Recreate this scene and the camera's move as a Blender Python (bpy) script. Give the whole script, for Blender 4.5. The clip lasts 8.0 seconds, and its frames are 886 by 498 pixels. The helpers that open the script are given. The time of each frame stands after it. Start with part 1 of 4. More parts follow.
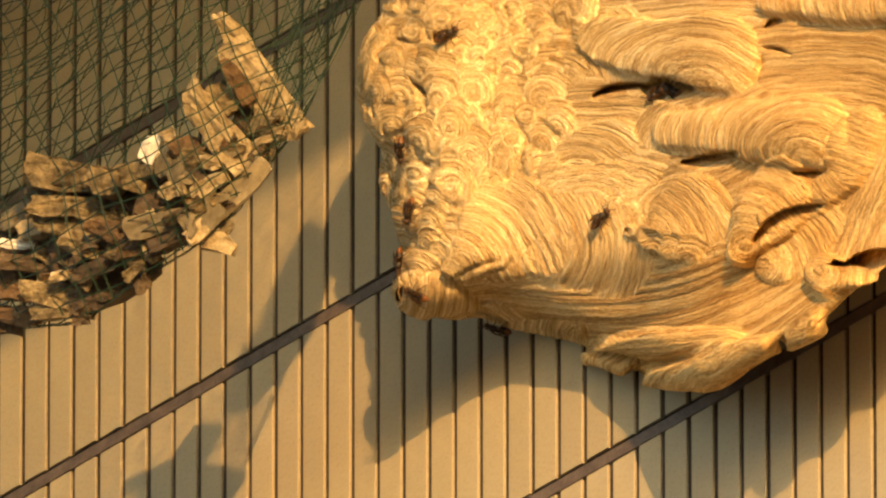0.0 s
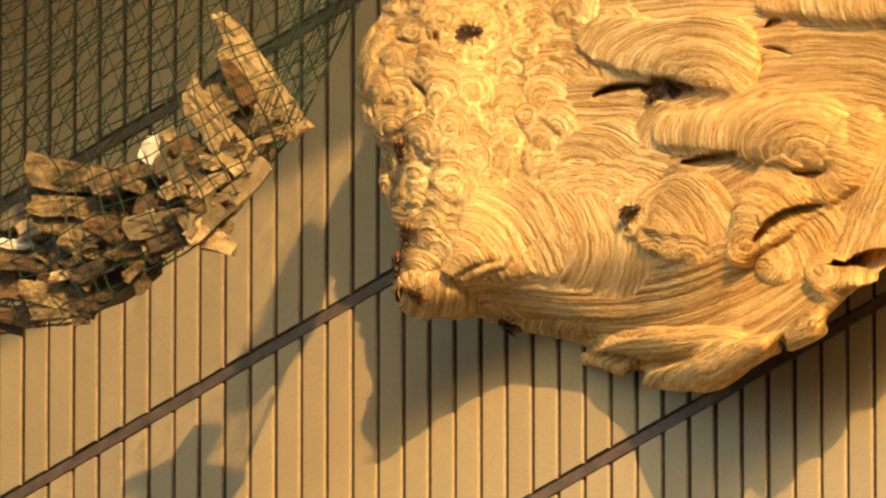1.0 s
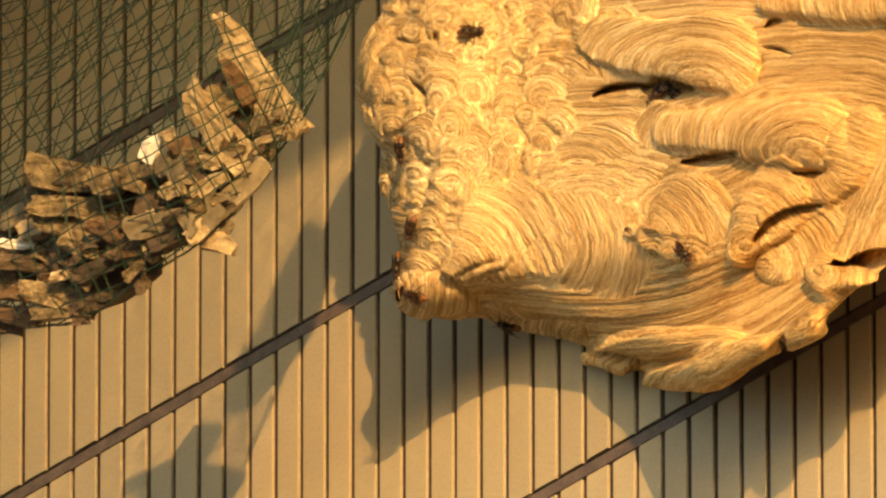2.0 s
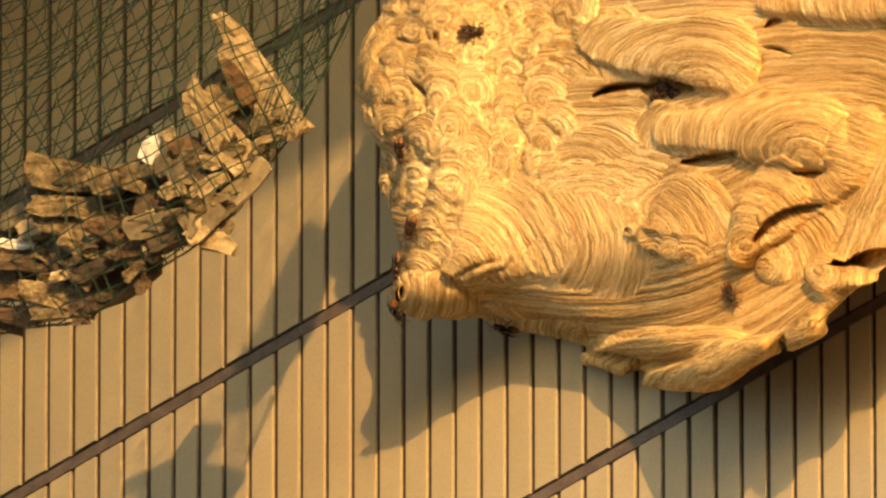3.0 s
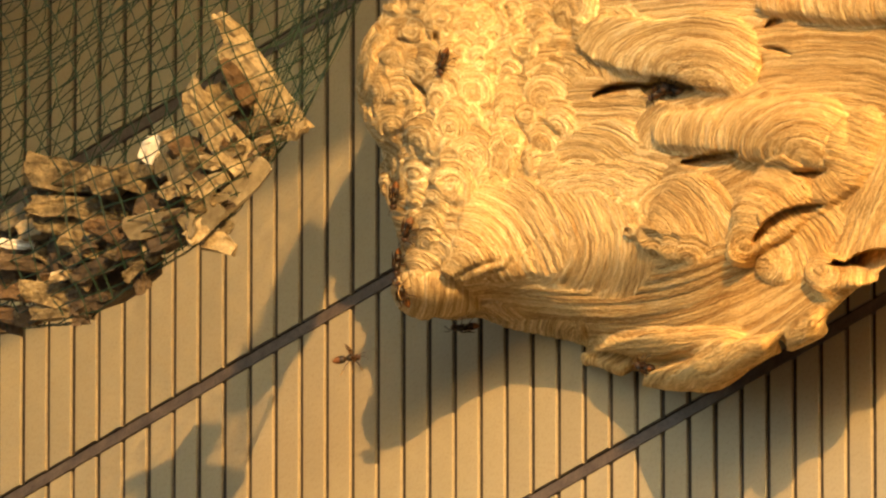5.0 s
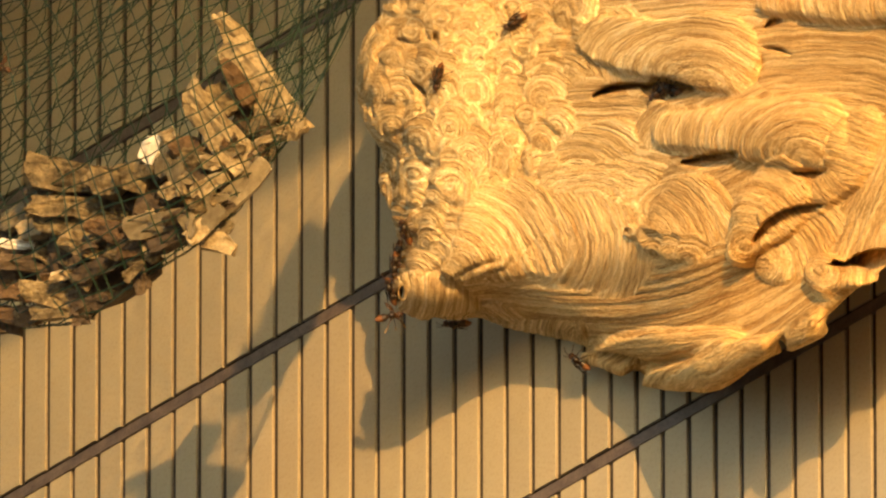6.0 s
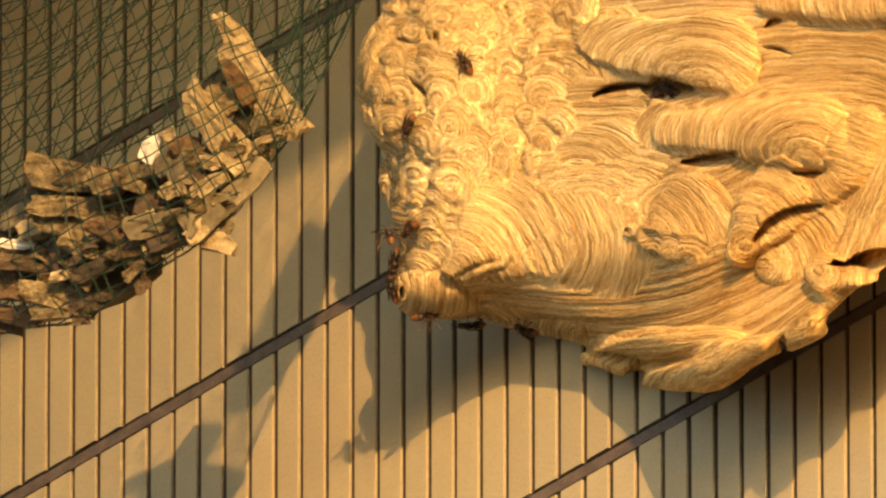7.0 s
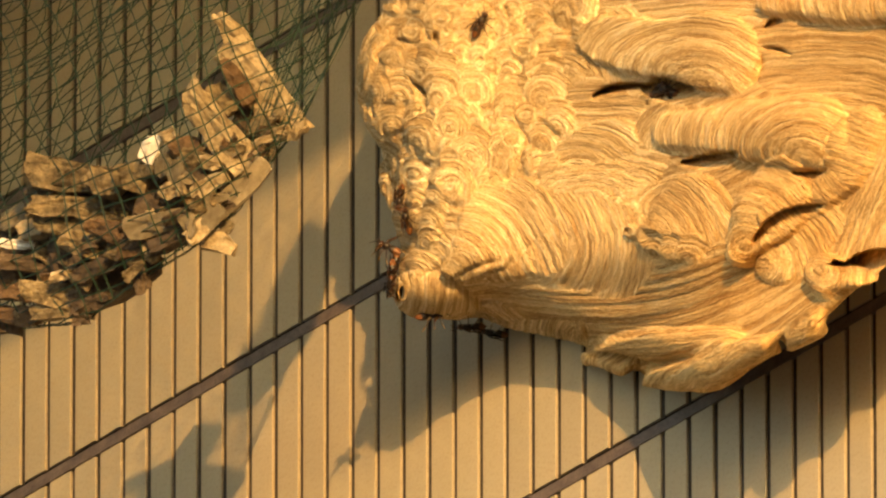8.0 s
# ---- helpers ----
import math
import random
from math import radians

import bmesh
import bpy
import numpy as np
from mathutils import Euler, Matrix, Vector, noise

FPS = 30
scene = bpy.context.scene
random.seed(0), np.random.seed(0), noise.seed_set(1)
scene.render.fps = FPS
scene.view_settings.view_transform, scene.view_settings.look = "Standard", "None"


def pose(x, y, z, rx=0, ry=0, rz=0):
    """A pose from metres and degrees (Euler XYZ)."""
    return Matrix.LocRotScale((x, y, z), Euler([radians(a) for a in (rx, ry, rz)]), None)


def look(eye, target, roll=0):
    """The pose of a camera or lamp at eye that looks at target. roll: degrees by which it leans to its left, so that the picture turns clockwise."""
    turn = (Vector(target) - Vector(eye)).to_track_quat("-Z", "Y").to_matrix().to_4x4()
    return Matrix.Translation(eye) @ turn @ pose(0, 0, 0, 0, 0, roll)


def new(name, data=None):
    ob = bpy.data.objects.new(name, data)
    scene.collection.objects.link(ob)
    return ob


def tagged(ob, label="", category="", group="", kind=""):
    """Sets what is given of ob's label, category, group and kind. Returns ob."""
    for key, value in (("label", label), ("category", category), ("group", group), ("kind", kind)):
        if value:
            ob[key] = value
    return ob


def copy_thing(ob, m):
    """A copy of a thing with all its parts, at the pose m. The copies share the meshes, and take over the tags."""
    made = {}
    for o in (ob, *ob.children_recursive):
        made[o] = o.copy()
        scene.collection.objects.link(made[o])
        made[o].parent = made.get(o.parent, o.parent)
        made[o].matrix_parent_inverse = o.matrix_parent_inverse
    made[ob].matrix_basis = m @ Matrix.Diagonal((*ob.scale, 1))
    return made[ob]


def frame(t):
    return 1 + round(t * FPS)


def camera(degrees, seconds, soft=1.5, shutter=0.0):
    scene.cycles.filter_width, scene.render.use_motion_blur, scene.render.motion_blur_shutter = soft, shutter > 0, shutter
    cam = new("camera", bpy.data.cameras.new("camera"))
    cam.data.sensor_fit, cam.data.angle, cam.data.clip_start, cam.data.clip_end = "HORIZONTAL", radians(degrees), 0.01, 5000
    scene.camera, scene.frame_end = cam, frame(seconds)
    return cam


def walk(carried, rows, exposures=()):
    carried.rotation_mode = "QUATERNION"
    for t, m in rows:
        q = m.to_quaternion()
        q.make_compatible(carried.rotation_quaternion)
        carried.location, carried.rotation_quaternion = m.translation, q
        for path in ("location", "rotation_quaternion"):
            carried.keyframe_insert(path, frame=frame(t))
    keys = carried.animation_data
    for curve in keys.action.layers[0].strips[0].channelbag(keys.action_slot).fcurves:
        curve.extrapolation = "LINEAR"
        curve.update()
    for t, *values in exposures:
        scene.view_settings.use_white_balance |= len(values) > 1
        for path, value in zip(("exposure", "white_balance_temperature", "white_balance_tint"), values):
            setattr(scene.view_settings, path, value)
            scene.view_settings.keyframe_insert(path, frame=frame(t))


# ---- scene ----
# Study frame: u to the right, v downwards, d towards the lens, in half-millimetres, about a point 20.3 m up the wall.
UNIT = 0.0005
DIST = 37.43
LIFT = radians(25.0)
CENTRE = Vector((0.0, 0.0, 17.4))
RIGHT = Vector((1, 0, 0))
AHEAD = Vector((0, math.cos(LIFT), math.sin(LIFT)))
UP = Vector((0, -math.sin(LIFT), math.cos(LIFT)))
EYE = CENTRE - AHEAD * DIST


def spot(u, v, d=0.0):
    """A place in the world from the study frame."""
    k = 1 - d * UNIT / DIST
    return CENTRE + RIGHT * ((u - 784) * UNIT * k) + UP * ((441 - v) * UNIT * k) - AHEAD * (d * UNIT)


def turned(u, v, d, right_angle=0.0):
    """A pose at spot(u, v, d) with x to the right, y up in the picture plane, z to the lens, turned by an angle in the plane."""
    m = Matrix((RIGHT, UP, -AHEAD)).transposed().to_4x4()
    return Matrix.Translation(spot(u, v, d)) @ m @ pose(0, 0, 0, 0, 0, right_angle)


# the wall's directions: along it, and out of it
YAW = math.atan(0.58 / math.sin(LIFT))
ALONG = Vector((math.cos(YAW), -math.sin(YAW), 0))
OUT = Vector((-math.sin(YAW), -math.cos(YAW), 0))
WALL_AT = spot(1250, 690, 0)
WALL_POSE = Matrix.Translation(WALL_AT) @ Matrix((ALONG, (0, 0, 1), OUT)).transposed().to_4x4()

# ---- camera ----
cam = camera(1.2, 8.0, soft=2.3)
walk(cam, [(0, look(EYE, CENTRE)), (8, look(EYE, CENTRE))], exposures=[(0, 0.50, 6500, 10), (8, 0.50, 6500, 10)])

# ---- light ----
RAY = (AHEAD - 0.66 * UP - 0.13 * RIGHT).normalized()
sun = new("sun", bpy.data.lights.new("sun", "SUN"))
sun.data.energy, sun.data.angle, sun.data.color = 4.8, radians(0.55), (1.0, 0.54, 0.17)
sun.matrix_world = look(CENTRE - RAY * 60, CENTRE)
world = bpy.data.worlds.new("sky")
scene.world = world
world.use_nodes = True
sky = world.node_tree.nodes.new("ShaderNodeTexSky")
sky.sky_type, sky.sun_disc = "NISHITA", False
sky.sun_elevation = math.asin(-RAY.z)
sky.sun_rotation = math.atan2(-RAY.x, -RAY.y)
back = world.node_tree.nodes["Background"]
back.inputs["Strength"].default_value = 0.28
world.node_tree.links.new(sky.outputs[0], back.inputs["Color"])


# ---- materials ----
class Nodes:
    """A short way to write a node material."""

    def __init__(self, name, rough=0.8, metal=0.0):
        self.mat = bpy.data.materials.new(name)
        self.mat.use_nodes = True
        self.tree = self.mat.node_tree
        self.out = self.tree.nodes["Principled BSDF"]
        self.out.inputs["Roughness"].default_value = rough
        self.out.inputs["Metallic"].default_value = metal

    def node(self, kind, **sets):
        nd = self.tree.nodes.new(kind)
        for key, value in sets.items():
            nd.inputs[key.replace("_", " ")].default_value = value
        return nd

    def link(self, a, b):
        self.tree.links.new(a, b)

    def noise(self, scale, detail=4.0, rough=0.55, vector=None):
        nd = self.node("ShaderNodeTexNoise", Scale=scale, Detail=detail, Roughness=rough)
        self.link(vector if vector else self.node("ShaderNodeTexCoord").outputs["Object"], nd.inputs["Vector"])
        return nd.outputs["Fac"]

    def ramp(self, fac, stops):
        nd = self.tree.nodes.new("ShaderNodeValToRGB")
        while len(nd.color_ramp.elements) < len(stops):
            nd.color_ramp.elements.new(0.5)
        for el, (at, col) in zip(nd.color_ramp.elements, stops):
            el.position, el.color = at, (*col, 1) if len(col) == 3 else col
        self.link(fac, nd.inputs["Fac"])
        return nd.outputs["Color"]

    def maths(self, kind, a, b=None, c=None):
        nd = self.tree.nodes.new("ShaderNodeMath")
        nd.operation = kind
        for i, value in enumerate((a, b, c)):
            if value is None:
                continue
            if isinstance(value, (int, float)):
                nd.inputs[i].default_value = value
            else:
                self.link(value, nd.inputs[i])
        return nd.outputs[0]

    def mix(self, fac, a, b, blend="MIX"):
        nd = self.tree.nodes.new("ShaderNodeMix")
        nd.data_type, nd.blend_type = "RGBA", blend
        for socket, value in ((nd.inputs[0], fac), (nd.inputs[6], a), (nd.inputs[7], b)):
            if isinstance(value, (int, float)):
                socket.default_value = value
            elif isinstance(value, tuple):
                socket.default_value = (*value, 1)
            else:
                self.link(value, socket)
        return nd.outputs[2]

    def colour(self, value):
        if isinstance(value, tuple):
            self.out.inputs["Base Color"].default_value = (*value, 1)
        else:
            self.link(value, self.out.inputs["Base Color"])

    def bump(self, height, distance, strength=1.0):
        nd = self.node("ShaderNodeBump", Strength=strength, Distance=distance)
        self.link(height, nd.inputs["Height"])
        self.link(nd.outputs["Normal"], self.out.inputs["Normal"])

    def random(self):
        return self.tree.nodes.new("ShaderNodeObjectInfo").outputs["Random"]


def paper_material():
    """Wood-pulp paper laid in bands: stored are the course across the bands, the way along them, the shell's number and
    an orange tint.
    """
    m = Nodes("nest_paper", 0.9)
    m.out.inputs["Specular IOR Level"].default_value = 0.25

    def stored(name):
        nd = m.tree.nodes.new("ShaderNodeAttribute")
        nd.attribute_name = name
        return nd.outputs["Fac"]
    course, along, shell, orange_tint = (stored(n) for n in ("course", "along", "shell", "orange_tint"))
    where = m.node("ShaderNodeTexCoord").outputs["Object"]
    warp = m.noise(16.0, 2.0, 0.5, where)
    fine = m.noise(110.0, 2.0, 0.5, where)
    run = m.maths("ADD", course, m.maths("MULTIPLY", warp, 15.0))
    run = m.maths("ADD", run, m.maths("MULTIPLY", fine, 4.5))

    def joined(x, y, z=None):
        nd = m.tree.nodes.new("ShaderNodeCombineXYZ")
        for i, value in enumerate((x, y, z)):
            if value is not None:
                m.link(value, nd.inputs[i])
        return nd.outputs[0]

    def streaks(across, lengthwise, detail):
        place = joined(m.maths("MULTIPLY", run, across), m.maths("MULTIPLY", along, lengthwise), m.maths("MULTIPLY", shell, 37.0))
        return m.noise(1.0, detail, 0.6, place)
    # each band is one mouthful of pulp: its own tint, with a crease where the next one starts
    count = m.maths("ADD", m.maths("MULTIPLY", run, 0.18), m.maths("MULTIPLY", streaks(0.055, 0.008, 2.0), 2.6))
    ledge = m.maths("FRACT", count)
    pick = m.tree.nodes.new("ShaderNodeTexWhiteNoise")
    pick.noise_dimensions = "2D"
    m.link(joined(m.maths("FLOOR", count), shell), pick.inputs["Vector"])
    broad, thin = streaks(0.22, 0.02, 2.0), streaks(0.70, 0.085, 3.0)
    tone = m.maths("ADD", m.maths("MULTIPLY", pick.outputs["Value"], 0.22), m.maths("ADD", m.maths("MULTIPLY", broad, 0.36), m.maths("MULTIPLY", thin, 0.62)))
    colour = m.ramp(tone, [(0.42, (0.40, 0.265, 0.130)), (0.51, (0.58, 0.42, 0.235)), (0.60, (0.72, 0.56, 0.345)), (0.69, (0.83, 0.69, 0.465)), (0.78, (0.96, 0.87, 0.68))])
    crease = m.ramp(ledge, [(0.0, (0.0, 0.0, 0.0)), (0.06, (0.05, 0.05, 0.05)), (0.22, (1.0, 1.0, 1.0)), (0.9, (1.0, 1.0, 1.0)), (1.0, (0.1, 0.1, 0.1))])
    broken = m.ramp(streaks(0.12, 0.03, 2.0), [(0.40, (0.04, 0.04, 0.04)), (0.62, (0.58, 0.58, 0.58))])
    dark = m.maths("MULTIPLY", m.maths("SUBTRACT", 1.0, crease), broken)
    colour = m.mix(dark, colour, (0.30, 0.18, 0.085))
    each = m.ramp(m.maths("FRACT", m.maths("MULTIPLY", shell, 7.31)), [(0.0, (0.90, 0.88, 0.84)), (1.0, (1.06, 1.05, 1.03))])
    colour = m.mix(1.0, colour, each, "MULTIPLY")
    colour = m.mix(1.0, colour, m.ramp(orange_tint, [(0.0, (1.0, 1.04, 1.0)), (1.0, (1.0, 0.86, 0.56))]), "MULTIPLY")
    blot = m.ramp(m.noise(11.0, 5.0, 0.6, where), [(0.36, (0.88, 0.83, 0.76)), (0.60, (1.03, 1.03, 1.02))])
    colour = m.mix(1.0, colour, blot, "MULTIPLY")
    grit = m.ramp(m.noise(420.0, 3.0, 0.7, where), [(0.34, (0.80, 0.76, 0.70)), (0.50, (1.0, 1.0, 1.0)), (0.66, (1.08, 1.08, 1.06))])
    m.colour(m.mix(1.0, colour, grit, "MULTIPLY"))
    rise = m.maths("ADD", m.maths("MULTIPLY", crease, m.maths("MULTIPLY", broken, 0.8)), m.maths("ADD", m.maths("MULTIPLY", broad, 1.3), m.maths("MULTIPLY", thin, 1.0)))
    m.bump(m.maths("ADD", rise, m.maths("MULTIPLY", m.noise(260.0, 3.0, 0.6, where), 0.5)), 0.0023, 1.0)
    return m.mat


def panel_material():
    m = Nodes("panel_paint", 0.55)
    where = m.node("ShaderNodeTexCoord").outputs["Object"]
    blot = m.noise(7.0, 5.0, 0.6, where)
    col = m.ramp(blot, [(0.3, (0.360, 0.308, 0.200)), (0.7, (0.430, 0.372, 0.248))])
    each = m.ramp(m.random(), [(0.0, (0.93, 0.93, 0.93)), (1.0, (1.04, 1.04, 1.03))])
    col = m.mix(1.0, col, each, "MULTIPLY")
    speck = m.ramp(m.noise(300.0, 3.0, 0.7, where), [(0.33, (0.86, 0.85, 0.82)), (0.5, (1, 1, 1))])
    m.colour(m.mix(1.0, col, speck, "MULTIPLY"))
    m.bump(m.maths("ADD", m.noise(160.0, 4.0, 0.6, where), m.maths("MULTIPLY", m.noise(9.0, 2.0, 0.5, where), 9.0)), 0.0006, 0.6)
    return m.mat


def plain(name, dark, light, scale, rough=0.8, bump=0.001, detail=5.0, each=0.0, metal=0.0):
    """A two-tone mottled material, with some difference from thing to thing."""
    m = Nodes(name, rough, metal)
    where = m.node("ShaderNodeTexCoord").outputs["Object"]
    fac = m.noise(scale, detail, 0.62, where)
    col = m.ramp(fac, [(0.32, dark), (0.68, light)])
    if each:
        col = m.mix(1.0, col, m.ramp(m.random(), [(0.0, (1 - each,) * 3), (1.0, (1 + each,) * 3)]), "MULTIPLY")
    grain = m.ramp(m.noise(scale * 7, 3.0, 0.65, where), [(0.3, (0.75, 0.73, 0.70)), (0.6, (1.05, 1.05, 1.05))])
    m.colour(m.mix(1.0, col, grain, "MULTIPLY"))
    if bump:
        m.bump(m.noise(scale * 3, 5.0, 0.65, where), bump, 0.9)
    return m.mat


PAPER = paper_material()
PANEL = panel_material()
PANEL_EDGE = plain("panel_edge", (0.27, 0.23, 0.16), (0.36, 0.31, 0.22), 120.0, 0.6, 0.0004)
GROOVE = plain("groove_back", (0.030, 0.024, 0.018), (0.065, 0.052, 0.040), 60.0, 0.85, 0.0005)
JOINT = plain("joint_metal", (0.075, 0.058, 0.052), (0.15, 0.118, 0.102), 45.0, 0.6, 0.0006)
BARK = plain("shard_grey_tan", (0.028, 0.019, 0.008), (0.37, 0.295, 0.16), 60.0, 0.9, 0.007, 7.0, 0.25)
BARK_PALE = plain("shard_pale", (0.17, 0.13, 0.068), (0.50, 0.42, 0.265), 46.0, 0.85, 0.003, 6.0, 0.15)
# dark bark: the shade between and under the shards is put into this colour
BARK_DARK_SHADE = plain("shard_dark_shade", (0.042, 0.030, 0.020), (0.114, 0.084, 0.051), 34.0, 0.9, 0.004, 6.0, 0.2)
BARK_RUST = plain("shard_rust", (0.060, 0.036, 0.017), (0.19, 0.120, 0.058), 60.0, 0.9, 0.005, 6.0, 0.2)
BARK_SLATE = plain("shard_slate", (0.12, 0.100, 0.060), (0.21, 0.180, 0.115), 30.0, 0.75, 0.002, 6.0, 0.25)
WHITE = plain("shard_white", (0.72, 0.69, 0.60), (0.86, 0.84, 0.76), 40.0, 0.7, 0.001)
CORD = plain("net_cord", (0.006, 0.024, 0.013), (0.014, 0.044, 0.023), 80.0, 0.6, 0.0)
# pale so that the unseen overhang bounces light onto the upper wall
SOFFIT_BOUNCE = plain("soffit_bounce_paint", (0.62, 0.58, 0.48), (0.74, 0.70, 0.60), 8.0, 0.7, 0.0005)
EARTH = plain("ground_soil", (0.09, 0.07, 0.042), (0.16, 0.125, 0.08), 0.35, 0.95, 0.02)


# ---- mesh helpers ----
def part(name, bm, material, parent=None, label=""):
    """One bmesh as one mesh object, under a thing or at top level."""
    me = bpy.data.meshes.new(name)
    bm.to_mesh(me)
    bm.free()
    for mat in material if isinstance(material, (list, tuple)) else (material,):
        me.materials.append(mat)
    ob = new(name, me)
    ob.parent = parent
    return tagged(ob, label) if label else ob


def box(bm, lo, hi, slot=0):
    x0, y0, z0 = lo
    x1, y1, z1 = hi
    vs = [bm.verts.new(p) for p in ((x0, y0, z0), (x1, y0, z0), (x1, y1, z0), (x0, y1, z0), (x0, y0, z1), (x1, y0, z1), (x1, y1, z1), (x0, y1, z1))]
    for ids in ((3, 2, 1, 0), (4, 5, 6, 7), (0, 1, 5, 4), (1, 2, 6, 5), (2, 3, 7, 6), (3, 0, 4, 7)):
        bm.faces.new([vs[i] for i in ids]).material_index = slot


def tube(bm, points, radius, sides=4):
    """A thin tube through the points; radius may be a pair for a taper."""
    r0, r1 = radius if isinstance(radius, tuple) else (radius, radius)
    rings = []
    for i, p in enumerate(points):
        a, b = points[max(i - 1, 0)], points[min(i + 1, len(points) - 1)]
        t = (b - a).normalized()
        e1 = t.cross(Vector((0.31, 0.2, 0.93))).normalized()
        e2 = t.cross(e1)
        r = r0 + (r1 - r0) * i / max(len(points) - 1, 1)
        rings.append([bm.verts.new(p + (e1 * math.cos(k * math.tau / sides) + e2 * math.sin(k * math.tau / sides)) * r) for k in range(sides)])
    for a, b in zip(rings, rings[1:]):
        for k in range(sides):
            bm.faces.new((a[k], a[(k + 1) % sides], b[(k + 1) % sides], b[k]))
    bm.faces.new(rings[0][::-1])
    bm.faces.new(rings[-1])


# ---- the wall ----
PITCH, ROW = 0.0391, 0.2986
GAP, JOINT_H, DEEP = 0.0072, 0.016, 0.0028
GROOVE_S, SEAM_Z = 0.0127, -0.0099


def panel_mesh():
    """One upright cladding strip with worn, slightly rounded long edges; its lower left corner is at the origin."""
    bm = bmesh.new()
    w, h = PITCH - GAP, ROW - JOINT_H
    prof = [(0, -DEEP), (0, -0.0006), (0.0006, 0), (w - 0.0006, 0), (w, -0.0006), (w, -DEEP)]
    lo = [bm.verts.new((x, 0, z)) for x, z in prof]
    hi = [bm.verts.new((x, h, z)) for x, z in prof]
    for i in range(len(prof)):
        j = (i + 1) % len(prof)
        f = bm.faces.new((lo[i], lo[j], hi[j], hi[i]))
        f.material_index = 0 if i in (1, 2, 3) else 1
    for ring in (lo[::-1], hi):
        bm.faces.new(ring).material_index = 1
    bmesh.ops.recalc_face_normals(bm, faces=bm.faces)
    me = bpy.data.meshes.new("panel")
    bm.to_mesh(me)
    bm.free()
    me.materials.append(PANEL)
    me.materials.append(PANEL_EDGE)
    return me


def wall():
    """The clad wall: a solid backing down to the ground, metal joint strips, and upright strips in courses."""
    bm = bmesh.new()
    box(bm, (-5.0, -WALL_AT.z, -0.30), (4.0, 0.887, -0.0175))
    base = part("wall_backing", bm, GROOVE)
    base.matrix_world = WALL_POSE
    tagged(base, "tall building wall clad in narrow beige upright strips", "wall", kind="structure")
    rows, cols = range(-4, 3), range(-60, 50)
    for r in rows:
        z = SEAM_Z + r * ROW
        bm = bmesh.new()
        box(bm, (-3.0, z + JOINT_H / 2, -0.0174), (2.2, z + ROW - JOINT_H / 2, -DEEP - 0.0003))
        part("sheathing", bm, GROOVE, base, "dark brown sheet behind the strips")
    me = panel_mesh()
    rest = bmesh.new()
    for r in rows:
        z = SEAM_Z + r * ROW
        bm = bmesh.new()
        box(bm, (-3.0, z - JOINT_H * 0.5 + 0.0004, -0.0172), (2.2, z + JOINT_H * 0.30, -0.0006))
        box(bm, (-3.0, z - JOINT_H * 0.5 + 0.0004, -0.0006), (2.2, z - JOINT_H * 0.36, 0.0012))
        part("joint_strip", bm, JOINT, base, "brown metal strip in the joint between courses")
        for c in cols:
            s = GROOVE_S + c * PITCH + GAP / 2
            jig = random.uniform(-0.0008, 0.0008)
            near = -37 <= c <= 8 and -2 <= r <= 2
            if near:
                ob = new("panel", me)
                ob.parent = base
                ob.matrix_basis = Matrix.Translation((s, z + JOINT_H / 2 + jig, random.uniform(-0.0003, 0.0003)))
            else:
                box(rest, (s, z + JOINT_H / 2, -DEEP), (s + PITCH - GAP, z + ROW - JOINT_H / 2, 0))
    tagged(part("outer_panels", rest, PANEL, base), kind="stuff")


def shade_eave():
    """A roof overhang above the nest, added out of view to shade the top of the wall."""
    bm = bmesh.new()
    z0 = EAVE_Z
    for k in range(24):
        s0 = -5.0 + k * 0.375
        box(bm, (s0, z0, 0.001), (s0 + 0.37, z0 + 0.02, EAVE_OUT - 0.05))
    soffit = part("roof_overhang", bm, SOFFIT_BOUNCE)
    soffit.matrix_world = WALL_POSE
    tagged(soffit, "pale boarded roof overhang, added out of view to shade the wall", "roof", kind="structure")
    bm = bmesh.new()
    box(bm, (-5.0, z0 - 0.01, EAVE_OUT - 0.05), (4.0, z0 + 0.24, EAVE_OUT))
    part("fascia", bm, PANEL_EDGE, soffit)
    bm = bmesh.new()
    box(bm, (-5.0, z0 + 0.021, -0.3), (4.0, z0 + 0.24, EAVE_OUT - 0.051))
    part("roof_deck", bm, GROOVE, soffit)


# height and depth of the added overhang, set by where its shade ends
EAVE_Z, EAVE_OUT = 0.888, 1.46


def ground():
    bm = bmesh.new()
    bmesh.ops.create_grid(bm, x_segments=4, y_segments=4, size=2500)
    g = part("ground", bm, EARTH)
    tagged(g, "dry brown ground far below the wall", "ground", kind="structure")


# ---- the paper nest ----
NEST_U, NEST_V, NEST_H, NEST_Z, NEST_P, NEST_K, NEST_GAP = 1338, -98, 1050, 757, 190, 0.7, 150
RELIEF = 1.15
# how far the flank is turned along the length of the nest
LEAN_U = (560, 720, 800, 900, 1025, 1120, 1220, 1350, 1500, 1800)
LEAN_D = (0, 0, 50, 70, -20, -110, -210, -340, -340, -120)


